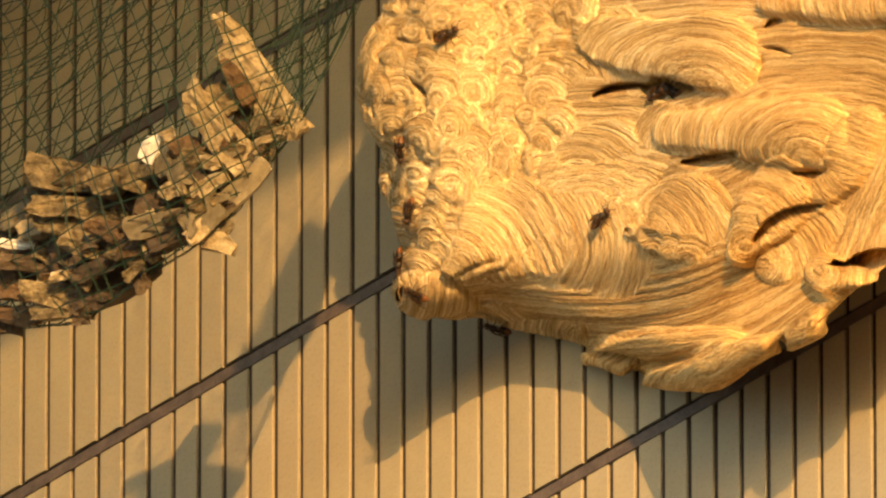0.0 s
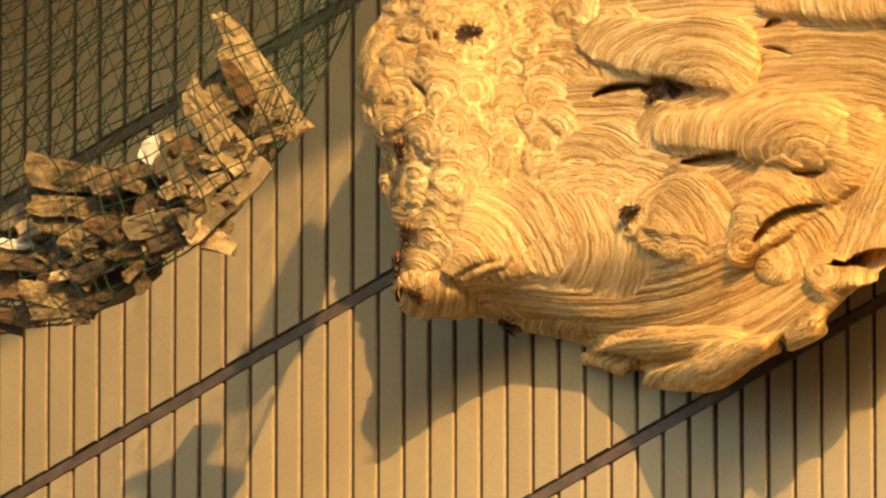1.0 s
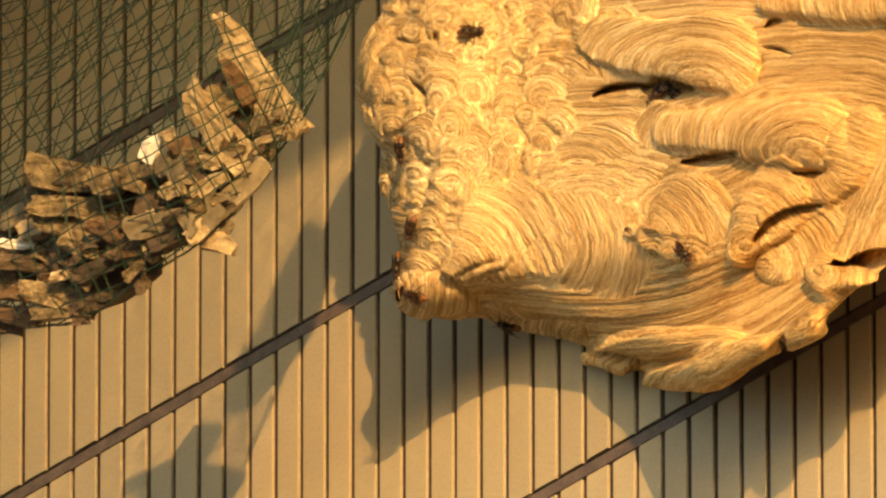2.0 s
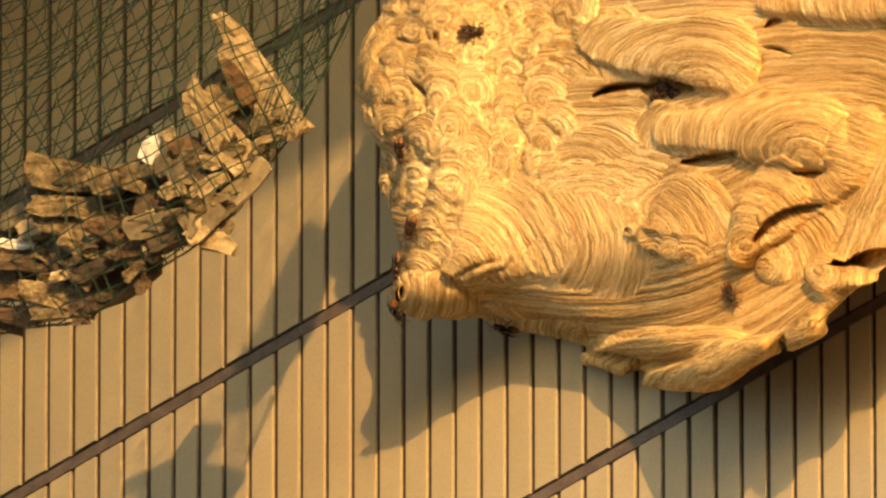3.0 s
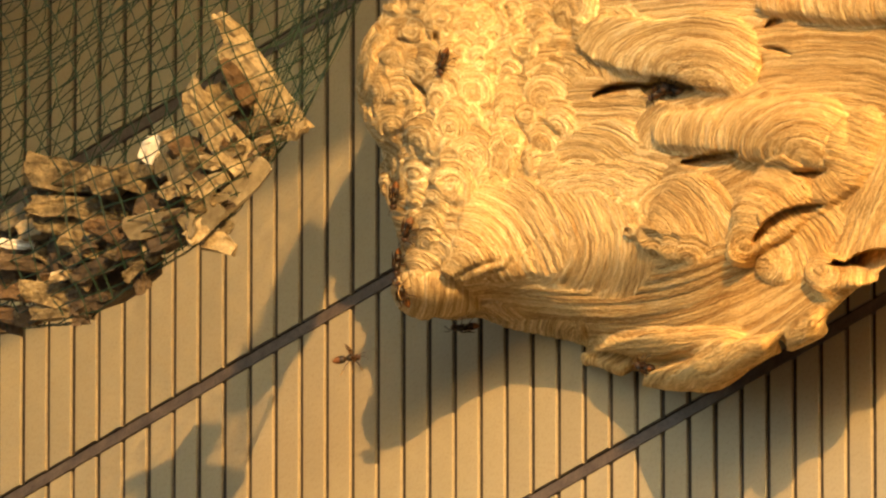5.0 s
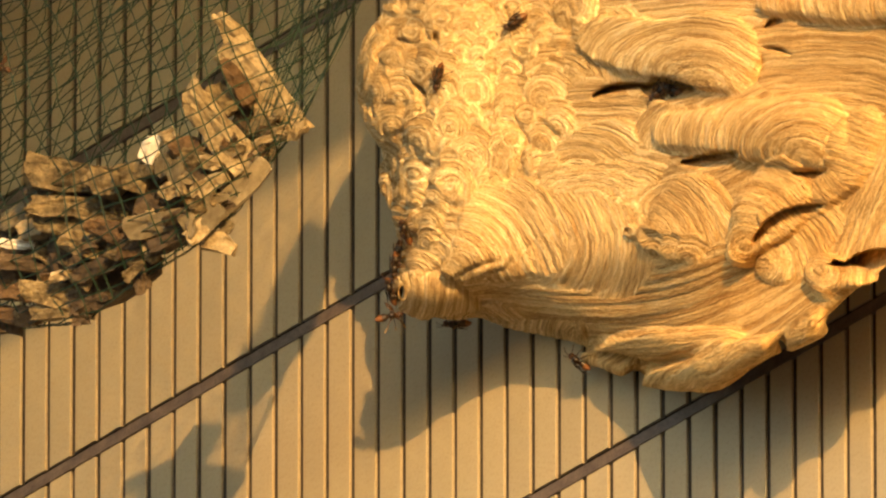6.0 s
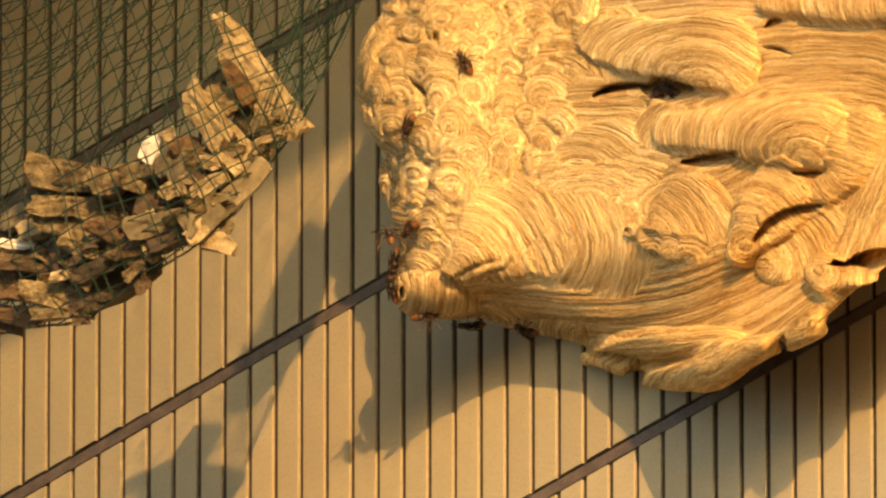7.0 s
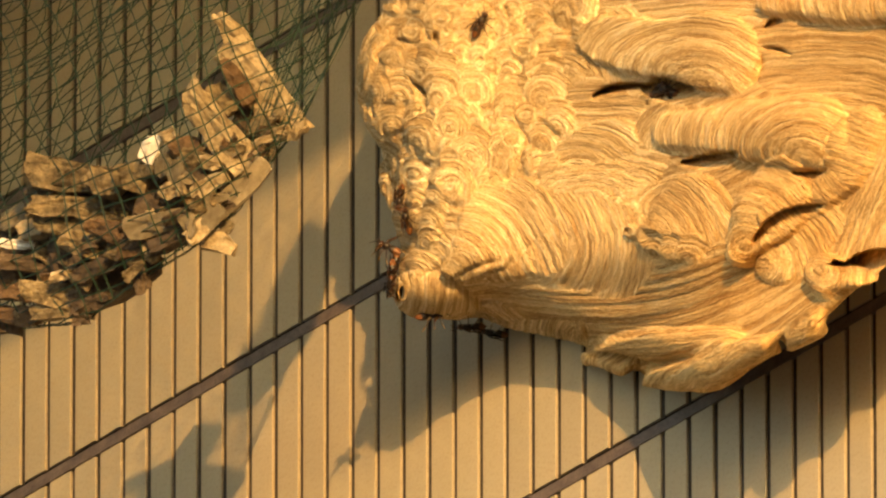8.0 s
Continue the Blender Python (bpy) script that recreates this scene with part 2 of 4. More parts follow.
class Shell:
    """Surface of the nest as a thick grid over a half-egg on the wall: offset outwards, course across the paper bands, shell number."""

    def __init__(self, across, round_):
        t = np.linspace(0, 1, across)
        lat = radians(-88) + radians(176) * t ** 1.18
        ph = np.linspace(0, 1, round_)
        ph = np.interp(ph, (0, 0.10, 0.30, 0.90, 1), np.radians((-90, 0, 60, 200, 270)))
        LAT, PH = np.meshgrid(lat, ph, indexing="ij")
        c = np.cos(LAT)
        axes = np.array([NEST_H, NEST_Z, NEST_P], float)
        unit = np.stack([np.sin(LAT), c * np.cos(PH), c * np.sin(PH)], -1)
        body = (unit[..., 0] ** 2 + unit[..., 1] ** 2) ** (1 / NEST_K) + np.abs(unit[..., 2]) ** (2 / NEST_K)
        egg = unit * (body ** (-NEST_K / 2))[..., None] * axes
        # the flat underside, which climbs towards the free end
        floor = np.interp(egg[..., 0], (-1050, -860, -690, -500, -355, -200, 0, 200, 1000), (-318, -425, -500, -612, -700, -752, -745, -735, -730))
        floor = floor + 0.24 * (egg[..., 2] + 150)
        soft = 22.0
        egg[..., 1] = soft * np.logaddexp(egg[..., 1] / soft, floor / soft)
        basis = np.array([ALONG, (0, 0, 1), OUT])
        view = np.array([RIGHT, UP, -AHEAD]).T
        turn = basis @ view
        mid = np.array([NEST_U, -NEST_V, 1.514 * (NEST_U - 1250) + 0.466 * (NEST_V - 690) + NEST_GAP / 0.534])
        self.pos = egg @ turn + mid
        # the free end lies close to the wall, and the thick end stands well off it
        u, v = self.pos[..., 0], -self.pos[..., 1]
        plane = 1.514 * (u - 1250) + 0.466 * (v - 690)
        close = 0.55 / (1 + np.exp((u - 1130) / 120))
        close = close - 0.50 / (1 + np.exp((u - 825) / 45))
        under = 0.65 * np.exp(-((u - 935) / 112) ** 4) / (1 + np.exp(-(v - 552 - 0.28 * (u - 880)) / 5))
        close = 1 - (1 - close) * (1 - under)
        foot = 0.8 * np.exp(-((u - 1010) / 150) ** 4) / (1 + np.exp(-(v - 596 - 0.25 * (u - 1025)) / 7))
        close = 1 - (1 - close) * (1 - foot)
        ledge = 330 / (1 + np.exp(-(u - 1190) / 45)) + 38 * np.logaddexp(0, (u - 1250) / 50)
        self.pos[..., 2] += ledge / (1 + np.exp(-(v - 260) / 260)) - close * np.clip(self.pos[..., 2] - plane, 0, None)
        # the lobes at the thick end stand out most
        self.pos[..., 2] += 2.1 * 25 * np.logaddexp(0, (u - 1240) / 25) / (1 + np.exp(-(v - 585 + 0.4 * (u - 1300)) / 50)) / (1 + np.exp((u - 1700) / 60))
        # its flank turns towards the lens, less so at the lobes below
        table = np.arange(300, 3000, 10)
        lean = np.interp(table, LEAN_U, LEAN_D)
        lean = np.convolve(np.pad(lean, 12, mode="edge"), np.hanning(25) / np.hanning(25).sum(), "valid")
        lean = np.interp(u, table, lean)
        self.pos[..., 2] += np.where(lean < 0, lean * (0.15 + 0.85 / (1 + np.exp((v - 590) / 45))), lean)
        # its lower edge tucks in towards the wall
        gap = np.clip(self.pos[..., 2] - plane, 0, None)
        self.pos[..., 2] -= 0.26 * gap / (1 + np.exp(-(v - 520) / 32)) / (1 + np.exp((u - 1160) / 25))
        # the underside slopes back to the wall between the free end and the lobes
        gap = self.pos[..., 2] - plane
        most = 2.8 * (np.interp(u, (780, 840, 1025, 1140, 1220), (575, 580, 622, 655, 690)) - v) + 70
        share = 1 / (1 + np.exp(-(u - 855) / 26)) / (1 + np.exp((u - 1165) / 22))
        self.pos[..., 2] -= share * 30 * np.logaddexp(0, (gap - most) / 30)
        self.off = np.zeros(LAT.shape)
        self.rebase()
        self.cut = np.zeros(LAT.shape)
        self.course = self.v + np.where(self.u > 1080, 0.0010, 0.0003) * (self.u - 1080) ** 2
        self.along = self.u.copy()
        self.ident = np.zeros(LAT.shape)
        self.count = 0
        self.rng = np.random.default_rng(5)

    def rebase(self, lead=0.0):
        """Takes the offsets so far into the form itself and finds its directions anew. lead: how far later layers will stand off."""
        if self.off.any():
            self.pos = self.pos + self.nrm * self.off[..., None]
        gi, gj = np.gradient(self.pos, axis=0), np.gradient(self.pos, axis=1)
        nrm = np.cross(gi, gj)
        nrm /= np.linalg.norm(nrm, axis=-1, keepdims=True) + 1e-9
        mid = self.pos.reshape(-1, 3).mean(0)
        if (nrm * (self.pos - mid)).sum() < 0:
            nrm = -nrm
        self.nrm = nrm
        k = 1 / (1 - self.pos[..., 2] * UNIT / DIST)
        self.u = 784 + (self.pos[..., 0] + lead * nrm[..., 0] - 784) * k
        self.v = 441 + (-self.pos[..., 1] - lead * nrm[..., 1] - 441) * k
        self.face = nrm[..., 2]
        self.off = np.zeros(self.pos.shape[:2])

    def local(self, u, v, ru, rv, turn):
        """Offsets in a turned ellipse, for the half that faces the lens."""
        a = radians(turn)
        x, y = self.u - u, -(self.v - v)
        return (x * math.cos(a) + y * math.sin(a)) / ru, (-x * math.sin(a) + y * math.cos(a)) / rv

    def swell(self, u, v, ru, rv, turn, amount, sharp=2.0):
        """A broad swelling (or dent) of the half that faces the lens, and a little round its rim."""
        x, y = self.local(u, v, ru, rv, turn)
        q = np.clip(1 - (x * x + y * y), 0, None) ** sharp
        self.off += amount * q * np.clip((self.face + 0.35) / 0.3, 0, 1)

    def lay(self, near, q, bands, rise, lip, edge, spiral, along):
        """Lays one round shell over what is there."""
        self.count += 1
        w = np.clip((1 - q) / edge, 0, 1)
        w = w * w * (3 - 2 * w)
        dome = np.sqrt(np.clip(1 - np.clip(q, 0, 1) ** 2, 0, 1))
        self.off[near] = self.off[near] * (1 - 0.6 * w * dome) + w * (RELIEF * rise * dome + lip * 0.9)
        for field, value in ((self.course, bands + spiral + 31 * (self.count % 7)), (self.along, along), (self.ident, self.count * 0.173 % 1.0)):
            field[near] = np.where(q < 1, value, field[near])

    def fan(self, path, half, rise, focus=None, stretch=1.0, turn=0.0, flow=None, spine=None, edge=6.0, lip=0.0, grow=0.65, wobble=0.05):
        """A raised fan or tube of paper along a path from its oldest end to its free tip, with half-widths at the path's points.
        Its bands run round a focus (stretched along a turned axis), across the path (spine: how round), or straight (flow)."""
        path, half = np.array(path, float), np.array(half, float)
        reach = half.max() * 1.2
        lo, hi = path.min(0) - reach, path.max(0) + reach
        near = (self.u > lo[0]) & (self.u < hi[0]) & (self.v > lo[1]) & (self.v < hi[1]) & (self.face > -0.3)
        if not near.any():
            return
        x, y = self.u[near], self.v[near]
        k = self.rng.uniform(0, 6.28, 4)
        ripple = 1 + wobble * (np.sin(x / 23 + k[0]) + np.sin(y / 19 + k[1]) + 0.6 * np.sin((x + y) / 9 + k[2]))
        q, s, side, wide, at = np.full(x.shape, 9.0), np.zeros(x.shape), np.zeros(x.shape), np.ones(x.shape), 0.0
        for i in range(len(path) - 1):
            (ax, ay), step = path[i], path[i + 1] - path[i]
            length = math.hypot(*step)
            raw = ((x - ax) * step[0] + (y - ay) * step[1]) / length ** 2
            t = np.clip(raw, 0, 1)
            w = (half[i] + (half[i + 1] - half[i]) * t) * ripple
            far = np.hypot(x - ax - step[0] * t, y - ay - step[1] * t)
            new_q = far / w
            better = new_q < q
            q = np.where(better, new_q, q)
            s = np.where(better, at + raw * length, s)
            side = np.where(better, ((x - ax) * step[1] - (y - ay) * step[0]) / length, side)
            wide = np.where(better, w, wide)
            at += length
        self.count += 1
        inside = q < 1
        w = np.clip((1 - q) * wide / edge, 0, 1)
        w = w * w * (3 - 2 * w)
        dome = np.sqrt(np.clip(1 - q * q, 0, 1))
        was = self.off[near]
        self.off[near] = was * (1 - 0.6 * w * dome) + w * (RELIEF * rise * dome * (1 - grow + grow * np.clip(s / at, 0, 1)) + lip)
        if flow:
            n = math.hypot(*flow)
            bands, along = (x * flow[0] + y * flow[1]) / n, (y * flow[0] - x * flow[1]) / n
        elif spine is not None:
            bands, along = np.sqrt(np.clip(at - s, 0, None) ** 2 + (spine * side) ** 2 + 1) + np.where(s > at, s - at, 0), side
        else:
            fx, fy = focus if focus else path[-1]
            a = radians(turn)
            dx, dy = x - fx, -(y - fy)
            dx, dy = (dx * math.cos(a) + dy * math.sin(a)) / stretch, -dx * math.sin(a) + dy * math.cos(a)
            bands, along = np.hypot(dx, dy), np.abs(np.arctan2(dx, dy)) * half.max()
        for field, value in ((self.course, bands + 31 * (self.count % 7)), (self.along, along), (self.ident, self.count * 0.173 % 1.0)):
            field[near] = np.where(inside, value, field[near])

    def slot(self, path, half, deep, low=1.0):
        """An opening under a lip: it drops sharply at its upper side and climbs back gently below."""
        path, half = np.array(path, float), np.array(half, float)
        x, y = self.u, self.v
        for i in range(len(path) - 1):
            (ax, ay), step = path[i], path[i + 1] - path[i]
            length = math.hypot(*step)
            t = np.clip(((x - ax) * step[0] + (y - ay) * step[1]) / length ** 2, 0, 1)
            w = half[i] + (half[i + 1] - half[i]) * t
            dx, dy = x - ax - step[0] * t, y - ay - step[1] * t
            n = (-step[1] / length, step[0] / length)
            if n[1] < 0:
                n = (-n[0], -n[1])
            down = dx * n[0] + dy * n[1]
            over = np.abs(dx * n[1] - dy * n[0])
            level = np.clip((down + w) / 3.0, 0, 1) * np.clip((w - down) / (w * 1.5 * low), 0, 1) * np.clip(1 - over / 6.0, 0, 1)
            self.cut = np.maximum(self.cut, deep * level * (self.face > -0.1))

    def whorl(self, i, j, size, rise, stretch=1.0, turn=0.0, lip=1.0):
        """A small round shell at a grid place, measured along the surface itself."""
        p, n = self.pos[i, j], self.nrm[i, j]
        e1 = np.cross((0.1, 1.0, 0.2), n)
        e1 /= np.linalg.norm(e1)
        e2 = np.cross(n, e1)
        reach = int(size * max(1.0, stretch) * 1.4)
        i0, i1, j0, j1 = max(i - reach, 0), i + reach, max(j - reach, 0), j + reach
        near = np.zeros(self.off.shape, bool)
        near[i0:i1, j0:j1] = (np.abs(self.pos[i0:i1, j0:j1] - p) < size * max(1.0, stretch) * 1.35).all(-1)
        d = self.pos[near] - p
        x, y = d @ e1, d @ e2
        x, y = x * math.cos(turn) + y * math.sin(turn), (-x * math.sin(turn) + y * math.cos(turn)) / stretch
        ang = np.arctan2(y, x)
        k = self.rng.uniform(0, 6.28, 3)
        rim = 1 + 0.09 * (np.sin(2 * ang + k[0]) + 0.7 * np.sin(3 * ang + k[1]))
        f = (self.rng.uniform(-0.2, 0.2) * size, self.rng.uniform(-0.6, -0.2) * size)
        q = np.hypot(x, y) / size / rim
        self.lay(near, q, np.hypot(x - f[0], y - f[1]), rise, lip, 0.22, ang * self.rng.uniform(-2, 2), ang * size)

    def hollow(self, u, v, ru, rv, turn, deep, bow=0.0, edge=0.25):
        """A slit or pocket that runs inwards; bow bends it into a crescent."""
        x, y = self.local(u, v, ru, rv, turn)
        y = y + bow * (x * x - 0.4)
        q = np.sqrt(x * x + y * y)
        w = np.clip((1 - q) / edge, 0, 1)
        self.cut = np.maximum(self.cut, deep * w * w * (3 - 2 * w) * (self.face > -0.1))

    def pick(self, u, v):
        """The grid place that shows at u, v on the side that faces the lens."""
        far = (self.u - u) ** 2 + (self.v - v) ** 2 + np.where(self.face > 0, 0, 1e7)
        return np.unravel_index(np.argmin(far), far.shape)

    def direction(self, u, v):
        """The outward direction of the surface at u, v."""
        far = (self.fu - u) ** 2 + (self.fv - v) ** 2 + np.where(self.face > -0.1, 0, 1e7)
        i = np.unravel_index(np.argmin(far), far.shape)
        return self.nrm[i]

    def rest(self, u, v, n, wide=17.0):
        """The depth at which a plate with the direction n rests on the bumps round u, v."""
        far = (self.fu - u) ** 2 + (self.fv - v) ** 2 + np.where(self.face > -0.1, 0, 1e7)
        near = far < max(wide, math.sqrt(far.min()) + 8) ** 2
        k = 1 - self.final[near][:, 2] * UNIT / DIST
        q = self.final[near]
        x, y = (self.fu[near] - u) * k, (v - self.fv[near]) * k
        depth = q[:, 2] + (x * n[0] + y * n[1]) / max(n[2], 0.3)
        return float(np.percentile(depth, 88))

    def finish(self):
        c = self.course
        ridge = 0.75 * np.sin(c / 3.4 + 2.0 * np.sin(c * 0.061) + self.along * 0.006) + 0.5 * np.sin(c / 1.7 + 1.7 * np.sin(c * 0.13) + self.along * 0.011)
        # the colour turns more orange to the right and downwards
        tint = np.clip((self.u - 880) / 620 + (self.v - 250) / 700, 0, 1)
        off = self.off + ridge
        self.final = self.pos + self.nrm * off[..., None]
        self.final[..., 2] -= self.cut
        k = 1 / (1 - self.final[..., 2] * UNIT / DIST)
        self.fu = 784 + (self.final[..., 0] - 784) * k
        self.fv = 441 + (-self.final[..., 1] - 441) * k
        view = np.array([RIGHT, UP, -AHEAD])
        flat = (self.final * (1, 1, 1) - (784, -441, 0)) * UNIT
        co = flat.reshape(-1, 3) @ view + np.array(CENTRE)
        origin = co.mean(0)
        a, b = self.off.shape
        idx = np.arange(a * b).reshape(a, b)
        quads = np.stack([idx[:-1, :-1], idx[:-1, 1:], idx[1:, 1:], idx[1:, :-1]], -1).reshape(-1, 4)
        me = bpy.data.meshes.new("nest")
        me.vertices.add(len(co))
        me.vertices.foreach_set("co", (co - origin).astype(np.float32).ravel())
        me.loops.add(quads.size)
        me.loops.foreach_set("vertex_index", quads.ravel().astype(np.int32))
        me.polygons.add(len(quads))
        me.polygons.foreach_set("loop_start", np.arange(0, quads.size, 4, dtype=np.int32))
        me.update(calc_edges=True)
        me.polygons.foreach_set("use_smooth", np.ones(len(quads), bool))
        # a face on the border of two shells belongs to one of them alone
        mixed = np.ptp(self.ident.ravel()[quads], axis=1) > 1e-6
        for name, data in (("course", self.course), ("along", self.along), ("shell", self.ident), ("orange_tint", tint)):
            at = data.ravel()[quads]
            at[mixed] = at[mixed][:, :1]
            me.attributes.new(name, "FLOAT", "CORNER").data.foreach_set("value", at.astype(np.float32).ravel())
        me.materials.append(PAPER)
        ob = new("hornet_nest", me)
        ob.location = origin
        self.object = ob
        return tagged(ob, "large tan paper hornet nest with swirling bands, stuck on the wall", "hornet nest")


def build_nest():
    s = Shell(1150, 860)
    rng = s.rng
    # broad form
    s.swell(738, 530, 130, 105, 0, 54)
    s.swell(690, 305, 110, 85, 0, -22)
    s.swell(630, 120, 120, 170, 0, 62)
    s.swell(1290, 690, 200, 90, 10, 40)
    s.swell(1480, 590, 150, 90, 20, 26)
    s.swell(1095, 645, 110, 45, -15, 34)
    s.rebase()
    s.swell(1400, 235, 190, 110, -15, 20)
    s.swell(1180, 130, 190, 70, 10, 14)
    s.swell(850, 430, 120, 90, -30, 14)
    s.swell(1130, 425, 230, 100, -8, 16)
    s.swell(1350, 370, 120, 70, 20, 16)
    s.swell(905, 400, 70, 200, 20, -12)
    s.rebase(13.0)
    # old large shells all over
    a, b = s.off.shape
    for _ in range(90):
        i, j = int(rng.integers(40, a - 40)), int(rng.integers(20, b - 20))
        if s.face[i, j] < -0.1 or s.v[i, j] < -40 or s.u[i, j] > 1620:
            s.whorl(i, j, rng.uniform(50, 90), rng.uniform(3, 7), rng.uniform(1.0, 1.6), rng.uniform(0, 3.1), 0.6)
    # small whorls over the upper part near the free end, each new row hung on the last
    spots = []
    while len(spots) < 250:
        u, v = rng.uniform(600, 1060), rng.uniform(-260, 350)
        if u - 640 < 430 - 0.55 * max(v, 0) + rng.uniform(-50, 40):
            spots.append((v, u))
    for v, u in sorted(spots):
        i, j = s.pick(u, v)
        s.whorl(i, j, rng.uniform(17, 50), rng.uniform(5, 11), rng.uniform(0.9, 1.4), rng.uniform(-1.0, 1.0), rng.uniform(0.3, 1.0))
    # sweeping fans and tubes, oldest first
    f = s.fan
    f([(1140, 40), (1340, 45)], (58, 70), 10, focus=(1190, 110), stretch=3.2, turn=4)
    f([(1000, 130), (1090, 70)], (75, 60), 8, focus=(960, 175), stretch=1.3, turn=40)
    f([(1370, 95), (1560, 140)], (62, 105), 6, focus=(1440, 300), stretch=1.7)
    f([(1365, 6), (1480, 12), (1650, 8)], (24, 33, 34), 24, spine=0.25, edge=9, grow=0.0)
    f([(1650, 470), (1530, 350), (1510, 330)], (150, 140, 130), 5, flow=(0.92, 0.38))
    f([(1050, 262), (1040, 318)], (120, 108), 12, focus=(1035, 352), stretch=2.3, turn=3)
    f([(1010, 262), (1090, 240)], (34, 36), 8, focus=(1020, 300), stretch=1.5)
    f([(1060, 72), (1190, 92), (1278, 92)], (42, 56, 66), 20, focus=(1243, 154), stretch=1.5, turn=-6, lip=7, edge=4, grow=0.5)
    f([(1160, 222), (1240, 232)], (42, 46), 8, focus=(1180, 300), stretch=0.6)
    f([(1180, 230), (1290, 226), (1400, 232), (1438, 236)], (34, 55, 76, 72), 32, focus=(1440, 286), stretch=1.2, turn=-8, edge=9, grow=0.6)
    f([(1075, 440), (985, 425)], (86, 92), 8, focus=(918, 428), stretch=0.95, edge=20)
    f([(1150, 352), (1225, 340)], (30, 38), 10, focus=(1190, 385), stretch=1.1)
    f([(1230, 372), (1190, 402), (1150, 415)], (60, 62, 34), 15, focus=(1112, 432), stretch=1.15, turn=-8, edge=8)
    f([(1525, 225), (1492, 312), (1440, 352), (1380, 380)], (36, 34, 34, 30), 20, spine=0.5, edge=8, grow=0.0)
    f([(1440, 395), (1410, 425), (1370, 460)], (44, 48, 42), 16, focus=(1352, 470), stretch=1.15, turn=30)
    f([(1378, 345), (1354, 372), (1328, 420), (1313, 452)], (66, 64, 40, 26), 30, focus=(1334, 432), edge=6, lip=3, grow=0.4)
    f([(1142, 420), (1109, 409)], (15, 15), 9, edge=5)
    for u, v, r in ((1150, 440, 24), (1182, 440, 20), (1214, 450, 26)):
        f([(u + 4, v - r * 0.5), (u, v)], (r, r * 0.9), 3.5, focus=(u - 2, v + r * 0.4), edge=12)
    f([(965, 448), (885, 482), (815, 502)], (36, 26, 14), 9, spine=0.6, edge=12)
    f([(912, 372), (868, 408), (822, 452), (800, 476)], (66, 70, 48, 26), 22, focus=(792, 492), stretch=1.15, turn=42, edge=9)
    f([(842, 548), (790, 532), (724, 522)], (10, 38, 46), 18, focus=(694, 516), stretch=0.9, edge=6, grow=0.3)
    f([(775, 440), (735, 462)], (30, 28), 9, focus=(728, 490), edge=6)
    # lobes along the underside
    f([(890, 588), (1012, 600)], (13, 21), 6, spine=0.5, edge=9, grow=0.2)
    f([(1060, 612), (1150, 612), (1290, 600)], (14, 34, 26), 20, flow=(0.05, 1.0), lip=1, edge=14, grow=0.0)
    f([(1044, 630), (1108, 650)], (14, 17), 24, spine=0.7, lip=1, edge=9, grow=0.0)
    f([(1150, 662), (1245, 658), (1362, 604)], (12, 42, 22), 32, flow=(0.42, 0.9), lip=1, edge=14, grow=0.0)
    f([(1398, 604), (1442, 578)], (16, 28), 26, flow=(0.42, 0.9), lip=1, edge=12, grow=0.0)
    f([(1545, 492), (1462, 488)], (16, 42), 24, focus=(1463, 486), edge=6, lip=3)
    # the whorls that stand out near the free end
    for u, v, r, tall in ((744, 118, 40, 62), (705, 160, 30, 58), (665, 152, 24, 48), (778, 160, 38, 62), (830, 262, 44, 50), (740, 242, 32, 44), (905, 190, 36, 60),
                          (960, 160, 34, 64), (890, 255, 28, 44), (795, 318, 44, 44), (762, 352, 24, 28), (723, 352, 16, 26), (730, 300, 20, 30), (722, 398, 22, 34), (752, 388, 24, 30), (748, 420, 22, 28), (985, 215, 30, 44),
                          (690, 95, 28, 40), (840, 150, 30, 44), (800, 215, 30, 40), (690, 220, 24, 40), (955, 245, 26, 34)):
        f([(u + rng.uniform(-8, 22), v - tall * 0.8), (u + rng.uniform(-2, 5), v - tall * 0.3), (u, v)], (r * 0.5, r * 0.85, r), rng.uniform(8, 12), focus=(u + rng.uniform(-5, 5), v + r * 0.45), stretch=0.9, edge=9, wobble=0.09)
    for u, v, r in ((727, 52, 26), (925, 82, 27), (690, 12, 14), (930, 202, 19), (903, 244, 17), (796, 328, 22), (815, 88, 14), (868, 116, 15), (780, 30, 18), (860, 32, 18), (848, 112, 12), (740, 12, 16), (905, 20, 22)):
        f([(u, v - 4), (u, v)], (r, r), rng.uniform(8, 11), focus=(u + 2, v + r * 0.15), edge=5, lip=2)
    # slits, pockets and holes
    def lips(p0, p1, p2, half, deep, low=1.0, power=0.7):
        """A curved opening from p0 by p1 to p2."""
        path, wide = [], []
        for t in np.linspace(0, 1, 15):
            path.append([p0[k] * (1 - t) ** 2 + 2 * p1[k] * t * (1 - t) + p2[k] * t * t for k in (0, 1)])
            wide.append(1.0 + half * max(math.sin(math.pi * t), 0.0) ** power)
        s.slot(path, wide, deep, low)
    lips((1042, 171), (1080, 146), (1150, 154), 8, 95, 0.6)
    lips((1122, 158), (1168, 162), (1222, 156), 22, 95, 0.9)
    lips((1192, 285), (1245, 290), (1312, 272), 13, 80, 1.2)
    lips((1345, 84), (1370, 84), (1392, 94), 5, 45, 1.3)
    lips((1350, 50), (1362, 38), (1382, 34), 6, 45)
    lips((1408, 306), (1440, 318), (1470, 302), 8, 46, 1.2)
    lips((1344, 428), (1378, 392), (1462, 362), 15, 62, 1.6)
    lips((1478, 474), (1540, 470), (1640, 458), 33, 120, 0.8)
